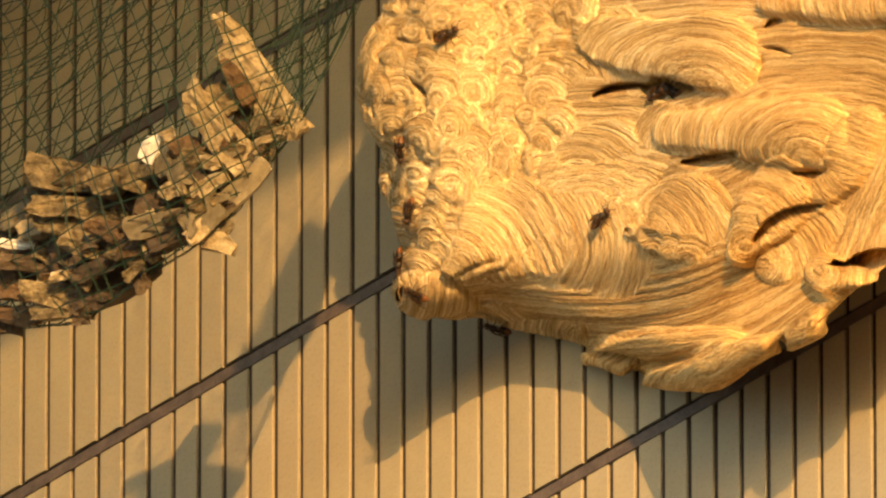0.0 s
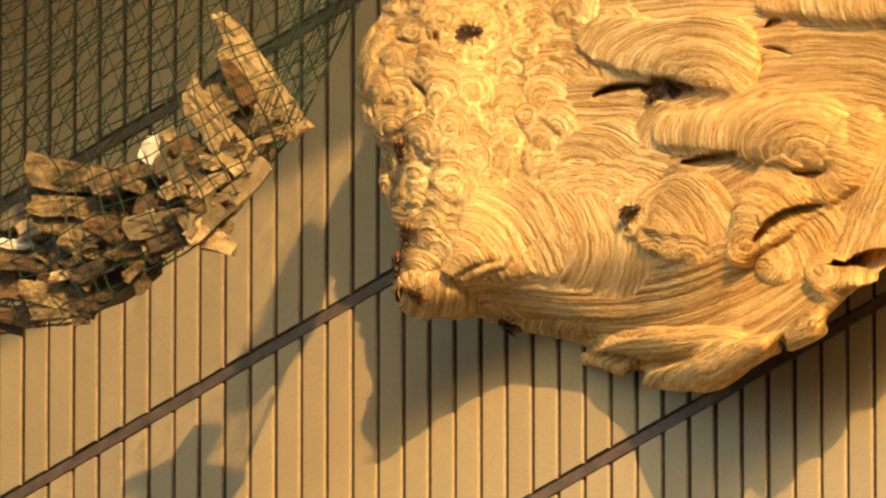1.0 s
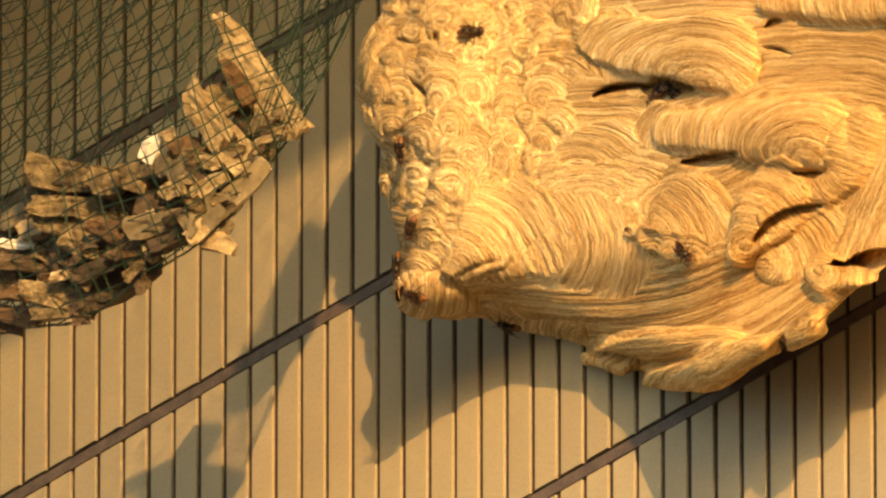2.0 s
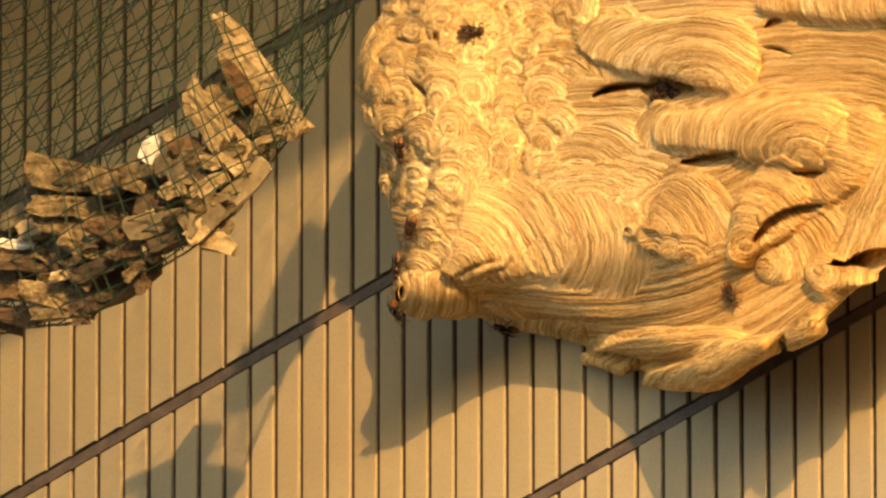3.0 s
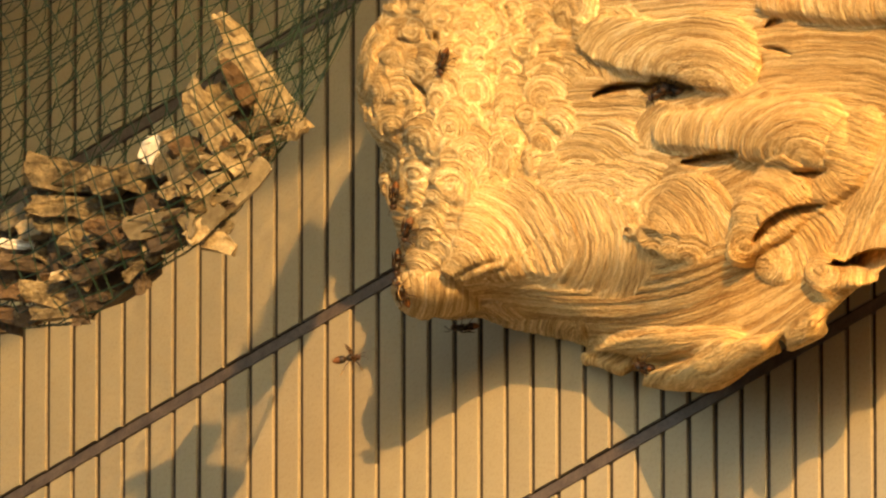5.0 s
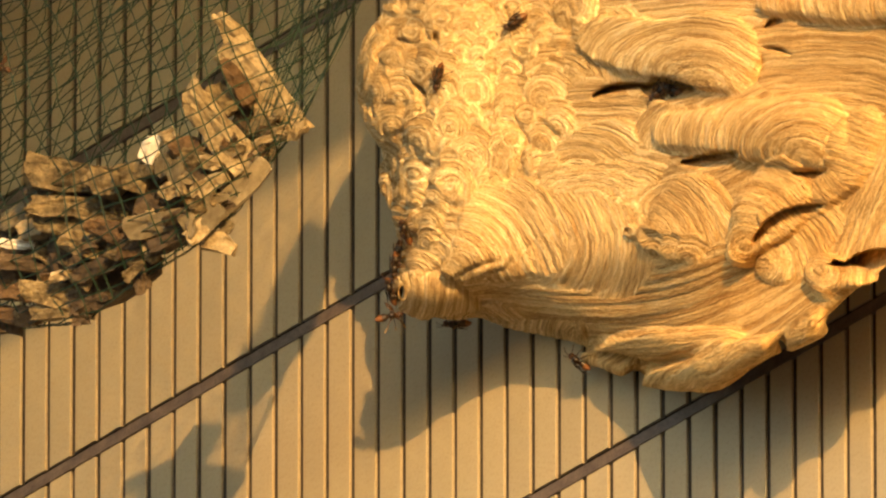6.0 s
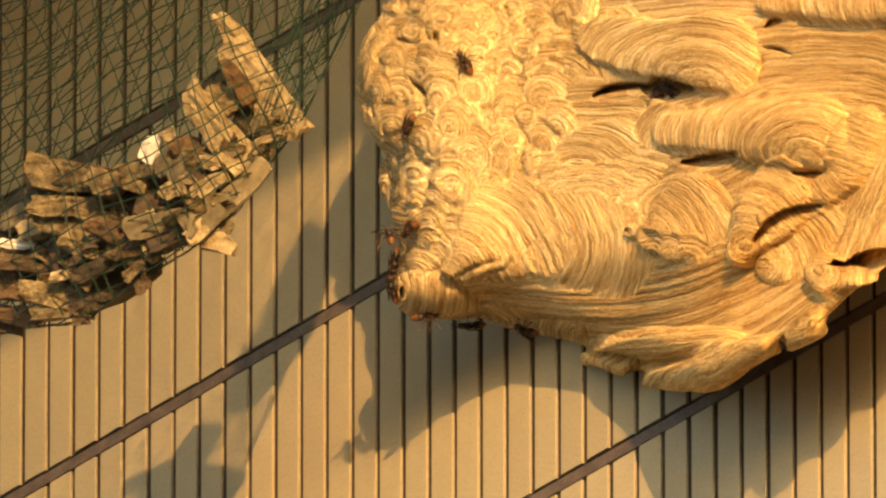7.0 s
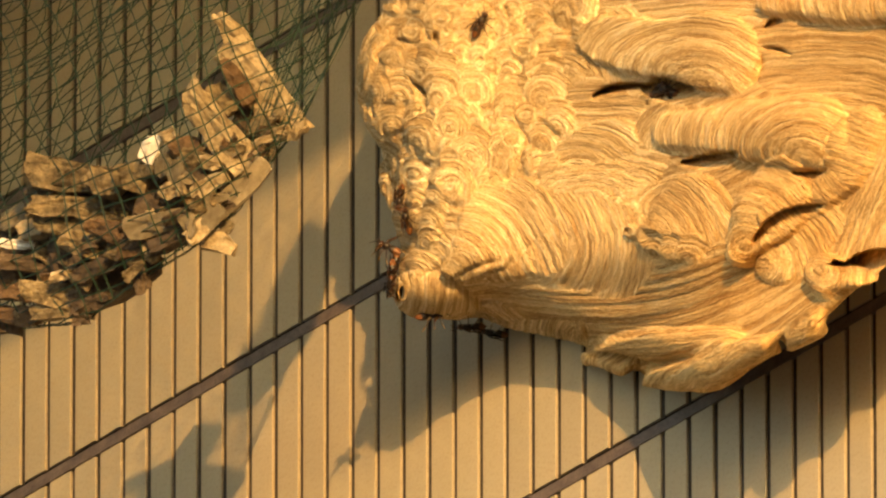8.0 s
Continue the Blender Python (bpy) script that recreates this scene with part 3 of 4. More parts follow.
    lips((796, 496), (835, 466), (896, 462), 5, 16, 1.6)
    lips((800, 500), (820, 520), (850, 548), 6, 18, 1.6)
    lips((1344, 92), (1342, 116), (1330, 136), 3, 26)
    s.hollow(712, 517, 8, 14, -14, 95, edge=0.18)
    s.hollow(769, 66, 9, 11, 10, 30, edge=0.5)
    lips((696, 66), (708, 74), (724, 73), 4, 22)
    lips((722, 138), (734, 158), (750, 172), 4, 24)
    lips((650, 172), (655, 190), (664, 208), 6, 24)
    lips((892, 12), (900, 22), (902, 34), 4, 20)
    s.hollow(1107, 408, 8, 6, 0, 18, edge=0.6)
    s.finish()
    # the pale collar round the entrance
    bm = bmesh.new()
    mid = spot(712, 517, s.rest(722, 517, np.array((-0.6, 0.0, 0.8)), 10.0) + 1)
    e1, e2 = (RIGHT * 0.55 - AHEAD * -0.3).normalized(), UP
    ring = [mid + (e1 * (7.5 * math.cos(t)) + e2 * (14.0 * math.sin(t))) * UNIT for t in np.linspace(0, math.tau, 25)]
    tube(bm, ring, 0.0004, 6)
    for v in bm.verts:
        v.co -= s.object.location
    part("entrance_collar", bm, PAPER, s.object, "thin pale paper rim of the entrance hole")
    return s


# ---- broken shards caught in a net ----
def sag(u):
    """How far back the net lies: it follows the wall, and hangs clear of it at its drawn-up end."""
    return float(np.interp(u, (-60, 0, 100, 200, 300, 340, 420, 480, 540, 620), (-30, 60, 190, 330, 450, 490, 480, 470, 500, 530)))


def shard(u, v, length, width, turn, material, thick=22, d=-700, tilt=0.0, rag=0.16, name="bark_shard", label="", cuts=3):
    """A broken slab: split faces, ragged angular ends; sizes in half-millimetres."""
    bm = bmesh.new()
    bmesh.ops.create_cube(bm, size=1.0)
    bmesh.ops.subdivide_edges(bm, edges=bm.edges, cuts=cuts, use_grid_fill=True)
    off = Vector((random.uniform(-50, 50), random.uniform(-50, 50), random.uniform(-50, 50)))
    skew, taper = random.uniform(-0.35, 0.35), random.uniform(-0.30, 0.30)
    bow = random.uniform(-0.06, 0.06)
    # it lies along the slope of the net
    lean = min(0.5 * math.atan((sag(u + 20) - sag(u - 20)) / 40), radians(26)) if u < 390 else 0.0
    lie = pose(0, 0, 0, 0, -math.degrees(lean), 0) @ Matrix.Diagonal((1 / math.cos(lean), 1, 1, 1)) @ pose(0, 0, 0, 0, 0, turn)
    lie = lie @ pose(0, 0, 0, tilt + random.uniform(-18, 14), random.uniform(-20, 20), 0)
    for vert in bm.verts:
        q = vert.co * 2
        x = q.x + skew * q.y * min(width / length, 1.0)
        y = q.y * (1 + taper * q.x) + bow * (1 - q.x * q.x) * 4
        corner = max(0.0, abs(q.x) + abs(q.y) - 1.45)
        cut = 1 - corner * random.uniform(0.0, 0.28)
        p = Vector((x * length * 0.5 * cut, y * width * 0.5 * cut, q.z * thick * 0.5 * (1 - 0.3 * corner)))
        w = noise.noise_vector(p / 24 + off) * rag * width * 0.42
        jag = Vector((random.uniform(-1, 1), random.uniform(-1, 1), random.uniform(-1, 1))) * (1.2 + rag * 9)
        split = noise.noise(Vector((p.x / 60, p.y / 5, p.z / 9)) + off) * rag * 12
        w.z = w.z * 0.5 + split
        vert.co = lie @ ((p + w + jag) * UNIT)
    ob = part(name, bm, material)
    ob.matrix_world = turned(u, v, d + sag(u))
    tagged(ob, label or SHARD_LABEL[material.name], "bark", group="shards caught in the net")
    return ob


SHARD_LABEL = {
    "shard_grey_tan": "rough grey-tan bark shard caught in the net",
    "shard_pale": "pale broken chip lit by the sun in the net",
    "shard_dark_shade": "dark brown bark lump inside the net, shade put into its colour",
    "shard_rust": "rust-brown crumbling bark shard in the net",
    "shard_slate": "flat grey-brown plate of bark in the net",
    "shard_white": "small white broken chip among the bark shards",
}


def shards():
    s = shard
    # filling added behind; its dark colour stands in for shade in the gaps
    s(180, 432, 170, 90, 22, BARK_DARK_SHADE, 50, -750, 0, 0.3)
    s(325, 365, 170, 90, 26, BARK_DARK_SHADE, 50, -750, 0, 0.3)
    s(90, 460, 260, 120, 4, BARK_DARK_SHADE, 60, -760, 0, 0.3)
    s(410, 265, 190, 70, 48, BARK_DARK_SHADE, 50, -930, 0, 0.3)
    s(130, 360, 180, 70, 4, BARK_DARK_SHADE, 50, -750, 0, 0.3)
    s(255, 345, 110, 60, 10, BARK_DARK_SHADE, 50, -740, 0, 0.3)
    s(205, 500, 170, 50, 30, BARK_DARK_SHADE, 40, -720, 0, 0.3)
    # the two large pieces at the end
    s(468, 158, 205, 62, -52, BARK_PALE, 60, -690, 18, 0.26, cuts=6)
    s(408, 58, 78, 34, -56, BARK_PALE, 30, -700, 0, 0.2)
    s(418, 145, 90, 26, -55, BARK_RUST, 20, -665, 0, 0.22)
    s(478, 228, 66, 34, -20, BARK_SLATE, 30, -660, 0, 0.14)
    s(385, 222, 172, 46, -50, BARK_PALE, 46, -640, 14, 0.2, cuts=6)
    s(395, 178, 62, 34, -48, BARK, 26, -700, 0, 0.2)
    s(440, 210, 90, 26, -52, BARK_DARK_SHADE, 26, -700, 0, 0.2)
    s(455, 285, 62, 28, 50, BARK, 24, -690, 0, 0.2)
    # small chips in the middle
    s(268, 262, 30, 50, -18, WHITE, 16, -640, 0, 0.12, name="white_chip")
    s(299, 238, 26, 22, 30, BARK_PALE, 14, -650)
    s(258, 296, 44, 30, 8, BARK, 20, -650)
    s(292, 292, 36, 34, 40, BARK_SLATE, 18, -648)
    s(330, 262, 56, 28, 6, BARK_RUST, 22, -660)
    s(350, 284, 60, 30, -14, BARK, 22, -655)
    s(318, 318, 34, 60, 12, BARK_SLATE, 18, -645)
    s(300, 340, 28, 26, 30, BARK_PALE, 14, -630)
    s(322, 330, 12, 38, -10, BARK_PALE, 12, -628)
    s(372, 328, 74, 26, 32, BARK_PALE, 20, -640)
    s(398, 318, 34, 34, 60, BARK_PALE, 18, -650)
    s(345, 312, 50, 26, 5, BARK_DARK_SHADE, 22, -655)
    s(418, 335, 150, 44, 46, BARK_SLATE, 12, -632, 0, 0.12)
    s(360, 388, 78, 46, 34, BARK_SLATE, 14, -622, 0, 0.12)
    s(338, 395, 18, 46, 14, BARK_SLATE, 16, -618, 0, 0.1)
    s(350, 410, 48, 28, 42, BARK_PALE, 18, -622, 0, 0.1)
    s(388, 432, 62, 32, -24, BARK_PALE, 24, -640)
    s(403, 402, 20, 20, 20, BARK_SLATE, 14, -640)
    # upper left logs and the crumbling mass below them
    s(150, 312, 190, 50, -6, BARK, 46, -655, 8, 0.22, cuts=6)
    s(90, 322, 74, 52, 8, BARK, 40, -645, 0, 0.25)
    s(190, 322, 70, 44, -25, BARK, 34, -640, 0, 0.25)
    s(232, 318, 56, 40, -12, BARK, 30, -645, 0, 0.25)
    s(150, 375, 190, 40, -6, BARK, 34, -640, 0, 0.3, cuts=6)
    s(130, 408, 130, 46, -14, BARK, 36, -630, 0, 0.3, cuts=6)
    s(190, 408, 70, 30, -18, BARK_RUST, 28, -628, 0, 0.3)
    s(145, 436, 80, 26, -24, BARK, 24, -625, 0, 0.3)
    s(62, 405, 54, 34, 10, BARK_PALE, 28, -622, 0, 0.24)
    s(30, 386, 70, 30, 32, BARK_SLATE, 22, -640)
    s(276, 394, 108, 38, 12, BARK_SLATE, 20, -620, 0, 0.1)
    s(245, 438, 66, 30, 6, BARK_RUST, 22, -640)
    s(305, 420, 80, 34, 22, BARK_DARK_SHADE, 26, -650)
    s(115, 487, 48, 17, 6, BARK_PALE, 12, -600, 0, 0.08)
    # pieces low in the net are darker, with shade painted into some of them
    s(50, 470, 110, 26, -8, BARK_DARK_SHADE, 18, -615, 0, 0.12)
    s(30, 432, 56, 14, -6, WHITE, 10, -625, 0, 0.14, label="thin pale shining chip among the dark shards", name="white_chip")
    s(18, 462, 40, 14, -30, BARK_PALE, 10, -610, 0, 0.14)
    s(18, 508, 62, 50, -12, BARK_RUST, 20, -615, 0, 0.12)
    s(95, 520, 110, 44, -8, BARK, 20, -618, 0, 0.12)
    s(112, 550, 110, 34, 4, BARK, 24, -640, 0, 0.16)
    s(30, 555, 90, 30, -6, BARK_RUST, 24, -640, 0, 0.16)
    s(12, 578, 52, 30, 6, BARK_DARK_SHADE, 30, -660, 0, 0.2)
    s(250, 494, 24, 48, 14, BARK_DARK_SHADE, 16, -660, 0, 0.3)
    s(145, 567, 26, 18, 0, BARK_DARK_SHADE, 14, -640, 0, 0.3)
    s(180, 470, 120, 30, 24, BARK_DARK_SHADE, 30, -640, 0, 0.3)


def flakes():
    """Many small broken flakes wedged between the larger pieces."""
    rng = random.Random(11)
    lines = ((20, 560, 300, 330, 90), (60, 520, 240, 420, 70), (250, 420, 440, 290, 55), (380, 300, 500, 210, 30))
    for k in range(120):
        u0, v0, u1, v1, wide = lines[k % 4]
        t = rng.random()
        u, v = u0 + (u1 - u0) * t + rng.gauss(0, wide * 0.35), v0 + (v1 - v0) * t + rng.gauss(0, wide * 0.45)
        if v > rim(u) - 14 or v < 285 + 0.05 * u - max(0, u - 300) * 0.7:
            continue
        m = rng.choice((BARK, BARK, BARK_PALE, BARK_DARK_SHADE, BARK_DARK_SHADE, BARK_RUST, BARK_SLATE, BARK_SLATE))
        shard(u, v, rng.uniform(14, 46), rng.uniform(8, 20), rng.uniform(-50, 60), m, rng.uniform(6, 12), rng.uniform(-690, -610), rng.uniform(-30, 30), 0.2, "bark_flake", cuts=2)


RIM_U = (-60, 0, 150, 230, 340, 420, 480, 540, 600, 640, 680, 780, 820)
RIM_V = (590, 585, 572, 508, 440, 375, 290, 205, 70, -20, -110, -400, -760)


def rim(u):
    return float(np.interp(u, RIM_U, RIM_V))


def net():
    """Green netting: cords of a front and a back layer slung round the shards, with a gathered fold and a rim."""
    root = new("debris_net")
    tagged(root, "green cord netting slung on the wall, full of bark shards", "net")

    def layer(name, first, second, d, bulge, thin, seed):
        bm = bmesh.new()
        seedv = Vector((seed, seed * 1.7, 0))

        def cord(points):
            run = []
            for u, v in points:
                w = noise.noise_vector(Vector((u / 150, v / 150, seed)) + seedv)
                w2 = noise.noise_vector(Vector((u / 38, v / 38, seed * 2.0)))
                uu, vv = u + w.x * 22 + w2.x * 5, v + w.y * 22 + w2.y * 5
                gap = rim(uu) - vv
                if gap < 0 or vv < -760 or uu < -70 or uu > 800:
                    if len(run) > 1:
                        tube(bm, run, thin, 3)
                    run = []
                    continue
                run.append(spot(uu, vv, d + sag(uu) + bulge * min(gap / 120, 1) + w.z * 14))
            if len(run) > 1:
                tube(bm, run, thin, 3)
        for (lean, gapu) in (first, second):
            ca, sa = math.cos(radians(lean)), math.sin(radians(lean))
            reach = np.arange(-1300, 1000, 13)
            for k in np.arange(-1200, 1000, gapu):
                k = k + random.uniform(-0.18, 0.18) * gapu
                cord([(300 + ca * t - sa * k, 250 + sa * t + ca * k) for t in reach])
        ob = part(name, bm, CORD, root)
        tagged(ob, kind="stuff")
    layer("front_layer", (70, 33), (-27, 30), -640, 75, 0.00072, 1.3)
    layer("back_layer", (112, 30), (-42, 27), -745, -10, 0.00064, 7.1)
    bm = bmesh.new()
    for k in range(5):
        pts = [spot(u + random.uniform(-2, 2), rim(u) + random.uniform(-4, 2), sag(u) - 690 + 12 * math.sin(u / 40 + k)) for u in range(-50, 670, 14)]
        tube(bm, pts, 0.0005, 4)
    # cords drawn together towards the upper corner
    for k in range(22):
        t = (k + random.uniform(-0.3, 0.3)) / 22
        u0, u1 = 395 + 150 * t, 560 + 120 * t
        v0 = rim(u0) - 10 - 90 * random.random() * (1 - t)
        bend = random.uniform(-18, 18)
        pts = [spot(u0 + (u1 - u0) * q + bend * math.sin(q * 3.1), v0 + (-90 - v0) * q, sag(u0) - 640 - 60 * q + 8 * math.sin(k * 1.7 + q * 6)) for q in np.linspace(0, 1, 16)]
        tube(bm, pts, 0.00045, 3)
    part("rim_cord", bm, CORD, root, "dark gathered edge of the net")
    bm = bmesh.new()
    for k in range(7):
        pts = []
        for t in np.linspace(0, 1, 26):
            u, v = -60 + 350 * t, 160 - 60 * t - 150 * t * t
            pts.append(spot(u, v + 12 * math.sin(k * 2.1 + t * 5), sag(u) - 630 + 8 * math.cos(k + t * 7)))
        tube(bm, pts, 0.00055, 4)
    part("fold", bm, CORD, root, "bunched fold of green netting")
    # a thick roll of netting, added out of view to cast a shadow on the wall
    bm = bmesh.new()
    rings = []
    line = ((716, -500, 150, 10), (708, -440, 150, 34), (684, -340, 150, 54), (646, -255, 140, 62), (618, -212, 130, 52), (604, -190, 130, 22))
    for u, v, d, r in line:
        ring = []
        for k in range(14):
            a = k * math.tau / 14
            q = r * (1 + 0.35 * noise.noise(Vector((u / 40, v / 40, k * 0.9))))
            ring.append(bm.verts.new(spot(u + q * math.cos(a), v + q * 0.4 * math.sin(a), d + q * 0.8 * math.sin(a))))
        rings.append(ring)
    for a, b in zip(rings, rings[1:]):
        for k in range(14):
            bm.faces.new((a[k], a[(k + 1) % 14], b[(k + 1) % 14], b[k]))
    bm.faces.new(rings[0][::-1])
    bm.faces.new(rings[-1])
    for k in range(26):
        p0, p1 = rings[k % 5][(k * 5) % 14].co, rings[k % 5 + 1][(k * 5 + 3) % 14].co
        tube(bm, [p0, (p0 + p1) / 2 + Vector((0, 0, -0.004)), p1], 0.0011, 4)
    part("net_roll", bm, CORD, root, "thick roll of netting, added out of view to shade the wall")


ground()
wall()
shade_eave()
NEST = build_nest()
shards()
flakes()
net()


# ---- hornets ----
CHITIN = plain("hornet_dark", (0.008, 0.006, 0.004), (0.022, 0.013, 0.008), 400.0, 0.45, 0.0)
AMBER = plain("hornet_orange", (0.10, 0.036, 0.008), (0.19, 0.076, 0.017), 400.0, 0.5, 0.0)
RUSTY = plain("hornet_brown", (0.030, 0.012, 0.005), (0.062, 0.026, 0.010), 400.0, 0.5, 0.0)
LEMON = plain("hornet_yellow", (0.24, 0.13, 0.025), (0.34, 0.20, 0.05), 400.0, 0.45, 0.0)


def wing_material():
    m = Nodes("hornet_wing", 0.6)
    m.colour(m.ramp(m.noise(300.0, 3.0, 0.6), [(0.35, (0.030, 0.014, 0.007)), (0.65, (0.085, 0.045, 0.020))]))
    m.out.inputs["Alpha"].default_value = 0.5
    m.out.inputs["Specular IOR Level"].default_value = 0.15
    return m.mat


WING = wing_material()


def lathe(bm, stations, sides=14, slots=None):
    """A closed body of rings along x: stations of x, half-width, half-height, middle height."""
    rings = []
    for x, ry, rz, z in stations:
        rings.append([bm.verts.new(Vector((x, ry * math.cos(k * math.tau / sides), z + rz * math.sin(k * math.tau / sides))) * UNIT) for k in range(sides)])
    for i, (a, b) in enumerate(zip(rings, rings[1:])):
        for k in range(sides):
            f = bm.faces.new((a[k], b[k], b[(k + 1) % sides], a[(k + 1) % sides]))
            f.smooth = True
            f.material_index = slots[i] if slots else 0
    bm.faces.new(rings[0])
    bm.faces.new(rings[-1][::-1]).material_index = slots[-1] if slots else 0
    bmesh.ops.recalc_face_normals(bm, faces=bm.faces)


def egg_stations(x0, x1, ry, rz, z, count=9):
    out = []
    for i in range(count):
        a = math.pi * (i + 0.25) / (count - 0.5)
        out.append(((x0 + x1) / 2 - math.cos(a) * (x1 - x0) / 2, ry * math.sin(a), rz * math.sin(a), z))
    return out


def blade(length, width, lean):
    """A thin wing blade from the origin backwards, rounded at the tip."""
    bm = bmesh.new()
    top, low = [], []
    n = 12
    for i in range(n + 1):
        t = i / n
        x = -length * t
        front = width * 0.30 * math.sin(math.pi * min(t * 1.1 + 0.06, 1.0)) ** 0.6
        rear = -width * 0.70 * math.sin(math.pi * min(t * 0.92 + 0.04, 1.0)) ** 0.8
        z = 0.8 * math.sin(t * 9)
        top.append((x, front, z))
        low.append((x, rear, z - 0.4))
    turn = Matrix.Rotation(radians(lean), 3, "Z")
    up = [[bm.verts.new(turn @ Vector(p) * UNIT + Vector((0, 0, dz * UNIT))) for p in row] for dz in (0.15, -0.15) for row in (top, low)]
    for i in range(n):
        bm.faces.new((up[0][i], up[0][i + 1], up[1][i + 1], up[1][i]))
        bm.faces.new((up[2][i], up[3][i], up[3][i + 1], up[2][i + 1]))
        bm.faces.new((up[0][i], up[2][i], up[2][i + 1], up[0][i + 1]))
        bm.faces.new((up[1][i], up[1][i + 1], up[3][i + 1], up[3][i]))
    bm.faces.new((up[0][n], up[2][n], up[3][n], up[1][n]))
    bm.faces.new((up[0][0], up[1][0], up[3][0], up[2][0]))
    return bm


def build_hornet(flying=False):
    """A dark hornet, 26 mm long, with an orange face and rear band and yellow feet; x forwards, z to its back."""
    root = new("hornet")
    tagged(root, "flying dark hornet with spread wings and orange band" if flying else "dark hornet with orange tail band crawling on the nest", "hornet", group="hornets at the nest")
    up = 9.0
    bm = bmesh.new()
    lathe(bm, egg_stations(14.0, 24.0, 6.4, 5.6, up - 0.6), 14)
    head = part("head", bm, RUSTY, root, "rust-brown head")
    bm = bmesh.new()
    lathe(bm, egg_stations(20.0, 25.0, 4.6, 4.2, up - 1.6), 12)
    part("face", bm, AMBER, head, "orange face")
    for side in (-1, 1):
        bm = bmesh.new()
        lathe(bm, [(x, ry, rz, z + up + 0.8) for x, ry, rz, z in egg_stations(17.5, 22.5, 1.7, 3.2, 0)], 8)
        for v in bm.verts:
            v.co.y += side * 5.2 * UNIT
        part("eye", bm, CHITIN, head)
        bm = bmesh.new()
        pts = [Vector(p) * UNIT for p in ((23, side * 2, up + 1), (27, side * 4, up + 4), (32, side * 8, up + 3), (37, side * 11, up))]
        tube(bm, pts, (0.0004, 0.00028), 5)
        part("antenna", bm, RUSTY, head)
    bm = bmesh.new()
    lathe(bm, egg_stations(-1.0, 16.0, 7.2, 6.8, up + 0.6, 11), 14)
    part("thorax", bm, CHITIN, root, "velvety black thorax")
    bm = bmesh.new()
    st, slots = [], []
    prof = ((0.5, 1.6), (-1.5, 3.6), (-4.5, 6.4), (-4.9, 6.9), (-9.5, 7.9), (-9.9, 7.6), (-14.5, 7.8), (-14.9, 7.4), (-19.5, 6.4), (-19.9, 6.1), (-23.0, 4.4), (-26.0, 1.6), (-27.5, 0.4))
    tint = (0, 0, 1, 0, 0, 0, 2, 1, 1, 1, 1, 2, 2)
    for (x, r) in prof:
        st.append((x, r, r * 0.92, up - 0.4 - 0.06 * abs(x)))
    lathe(bm, st, 16, tint)
    part("abdomen", bm, [CHITIN, AMBER, RUSTY], root, "dark abdomen with an orange rear band")
    for side in (-1, 1):
        for k, (x, reach, sweep) in enumerate(((12, 19, 10), (7, 22, -2), (3, 24, -17))):
            bm = bmesh.new()
            hip = Vector((x, side * 4.5, up - 4))
            knee = Vector((x + sweep * 0.5, side * (reach * 0.62), up + (1.5 if not flying else -4)))
            ankle = Vector((x + sweep * 0.9, side * reach * 0.92, 2.5 if not flying else -3.0))
            foot = Vector((x + sweep * 1.25, side * reach * 1.05, -1.5 if not flying else -9.0))
            tube(bm, [hip * UNIT, knee * UNIT, ankle * UNIT], (0.00058, 0.00036), 6)
            leg = part("leg", bm, RUSTY, root)
            bm = bmesh.new()
            tube(bm, [ankle * UNIT, ((ankle + foot) / 2 + Vector((0, 0, 0.6))) * UNIT, foot * UNIT], (0.0005, 0.0003), 5)
            part("foot", bm, LEMON, leg, "yellow foot")
        for name, length, width, lean, x, z in (("fore_wing", 31, 8.5, 6, 10, 7.2), ("hind_wing", 21, 7.0, 10, 6, 6.6)):
            w = part(name, blade(length, width, (lean if not flying else (78 if name == "fore_wing" else 100))), WING, root, "smoky amber wing")
            if side > 0:
                w.data.transform(Matrix.Scale(-1, 4, (0, 1, 0)))
                w.data.flip_normals()
            w.location = Vector((x, side * 3.4, up + z - 1)) * UNIT
    return root


def body_pose(u, v, d, heading, back_dir):
    """A hornet's pose: its place, the way it heads in the study plane, and the direction of its back."""
    back_dir = Vector(back_dir).normalized()
    fwd = RIGHT * math.cos(radians(heading)) + UP * math.sin(radians(heading))
    fwd = fwd - back_dir * fwd.dot(back_dir)
    fwd.normalize()
    side = back_dir.cross(fwd)
    turn = Matrix((fwd, side, back_dir)).transposed().to_4x4()
    return Matrix.Translation(spot(u, v, d)) @ turn


def on_nest(u, v, heading, sink=0.0, tilt=0.3):
    """A pose on the paper, feet on it; the back leans a little to the lens."""
    n = np.array(NEST.direction(u, v)) * (1 - tilt) + np.array((0, 0, 1.0)) * tilt
    n /= np.linalg.norm(n)
    u, v = u - n[0] * 8, v + n[1] * 8
    out = RIGHT * n[0] + UP * n[1] - AHEAD * n[2]
    return body_pose(u, v, NEST.rest(u, v, n) - sink, heading, out)


def crawl(ob, rows, sink=0.0, tilt=0.3):
    walk(ob, [(t, on_nest(u, v, a, sink, tilt)) for t, u, v, a in rows])


def fly(ob, rows):
    """Rows of t, u, v, heading and depth: through the air, back up, the body hanging a little."""
    walk(ob, [(t, body_pose(u, v, d, a, UP * 0.85 - AHEAD * 0.5)) for t, u, v, a, d in rows])


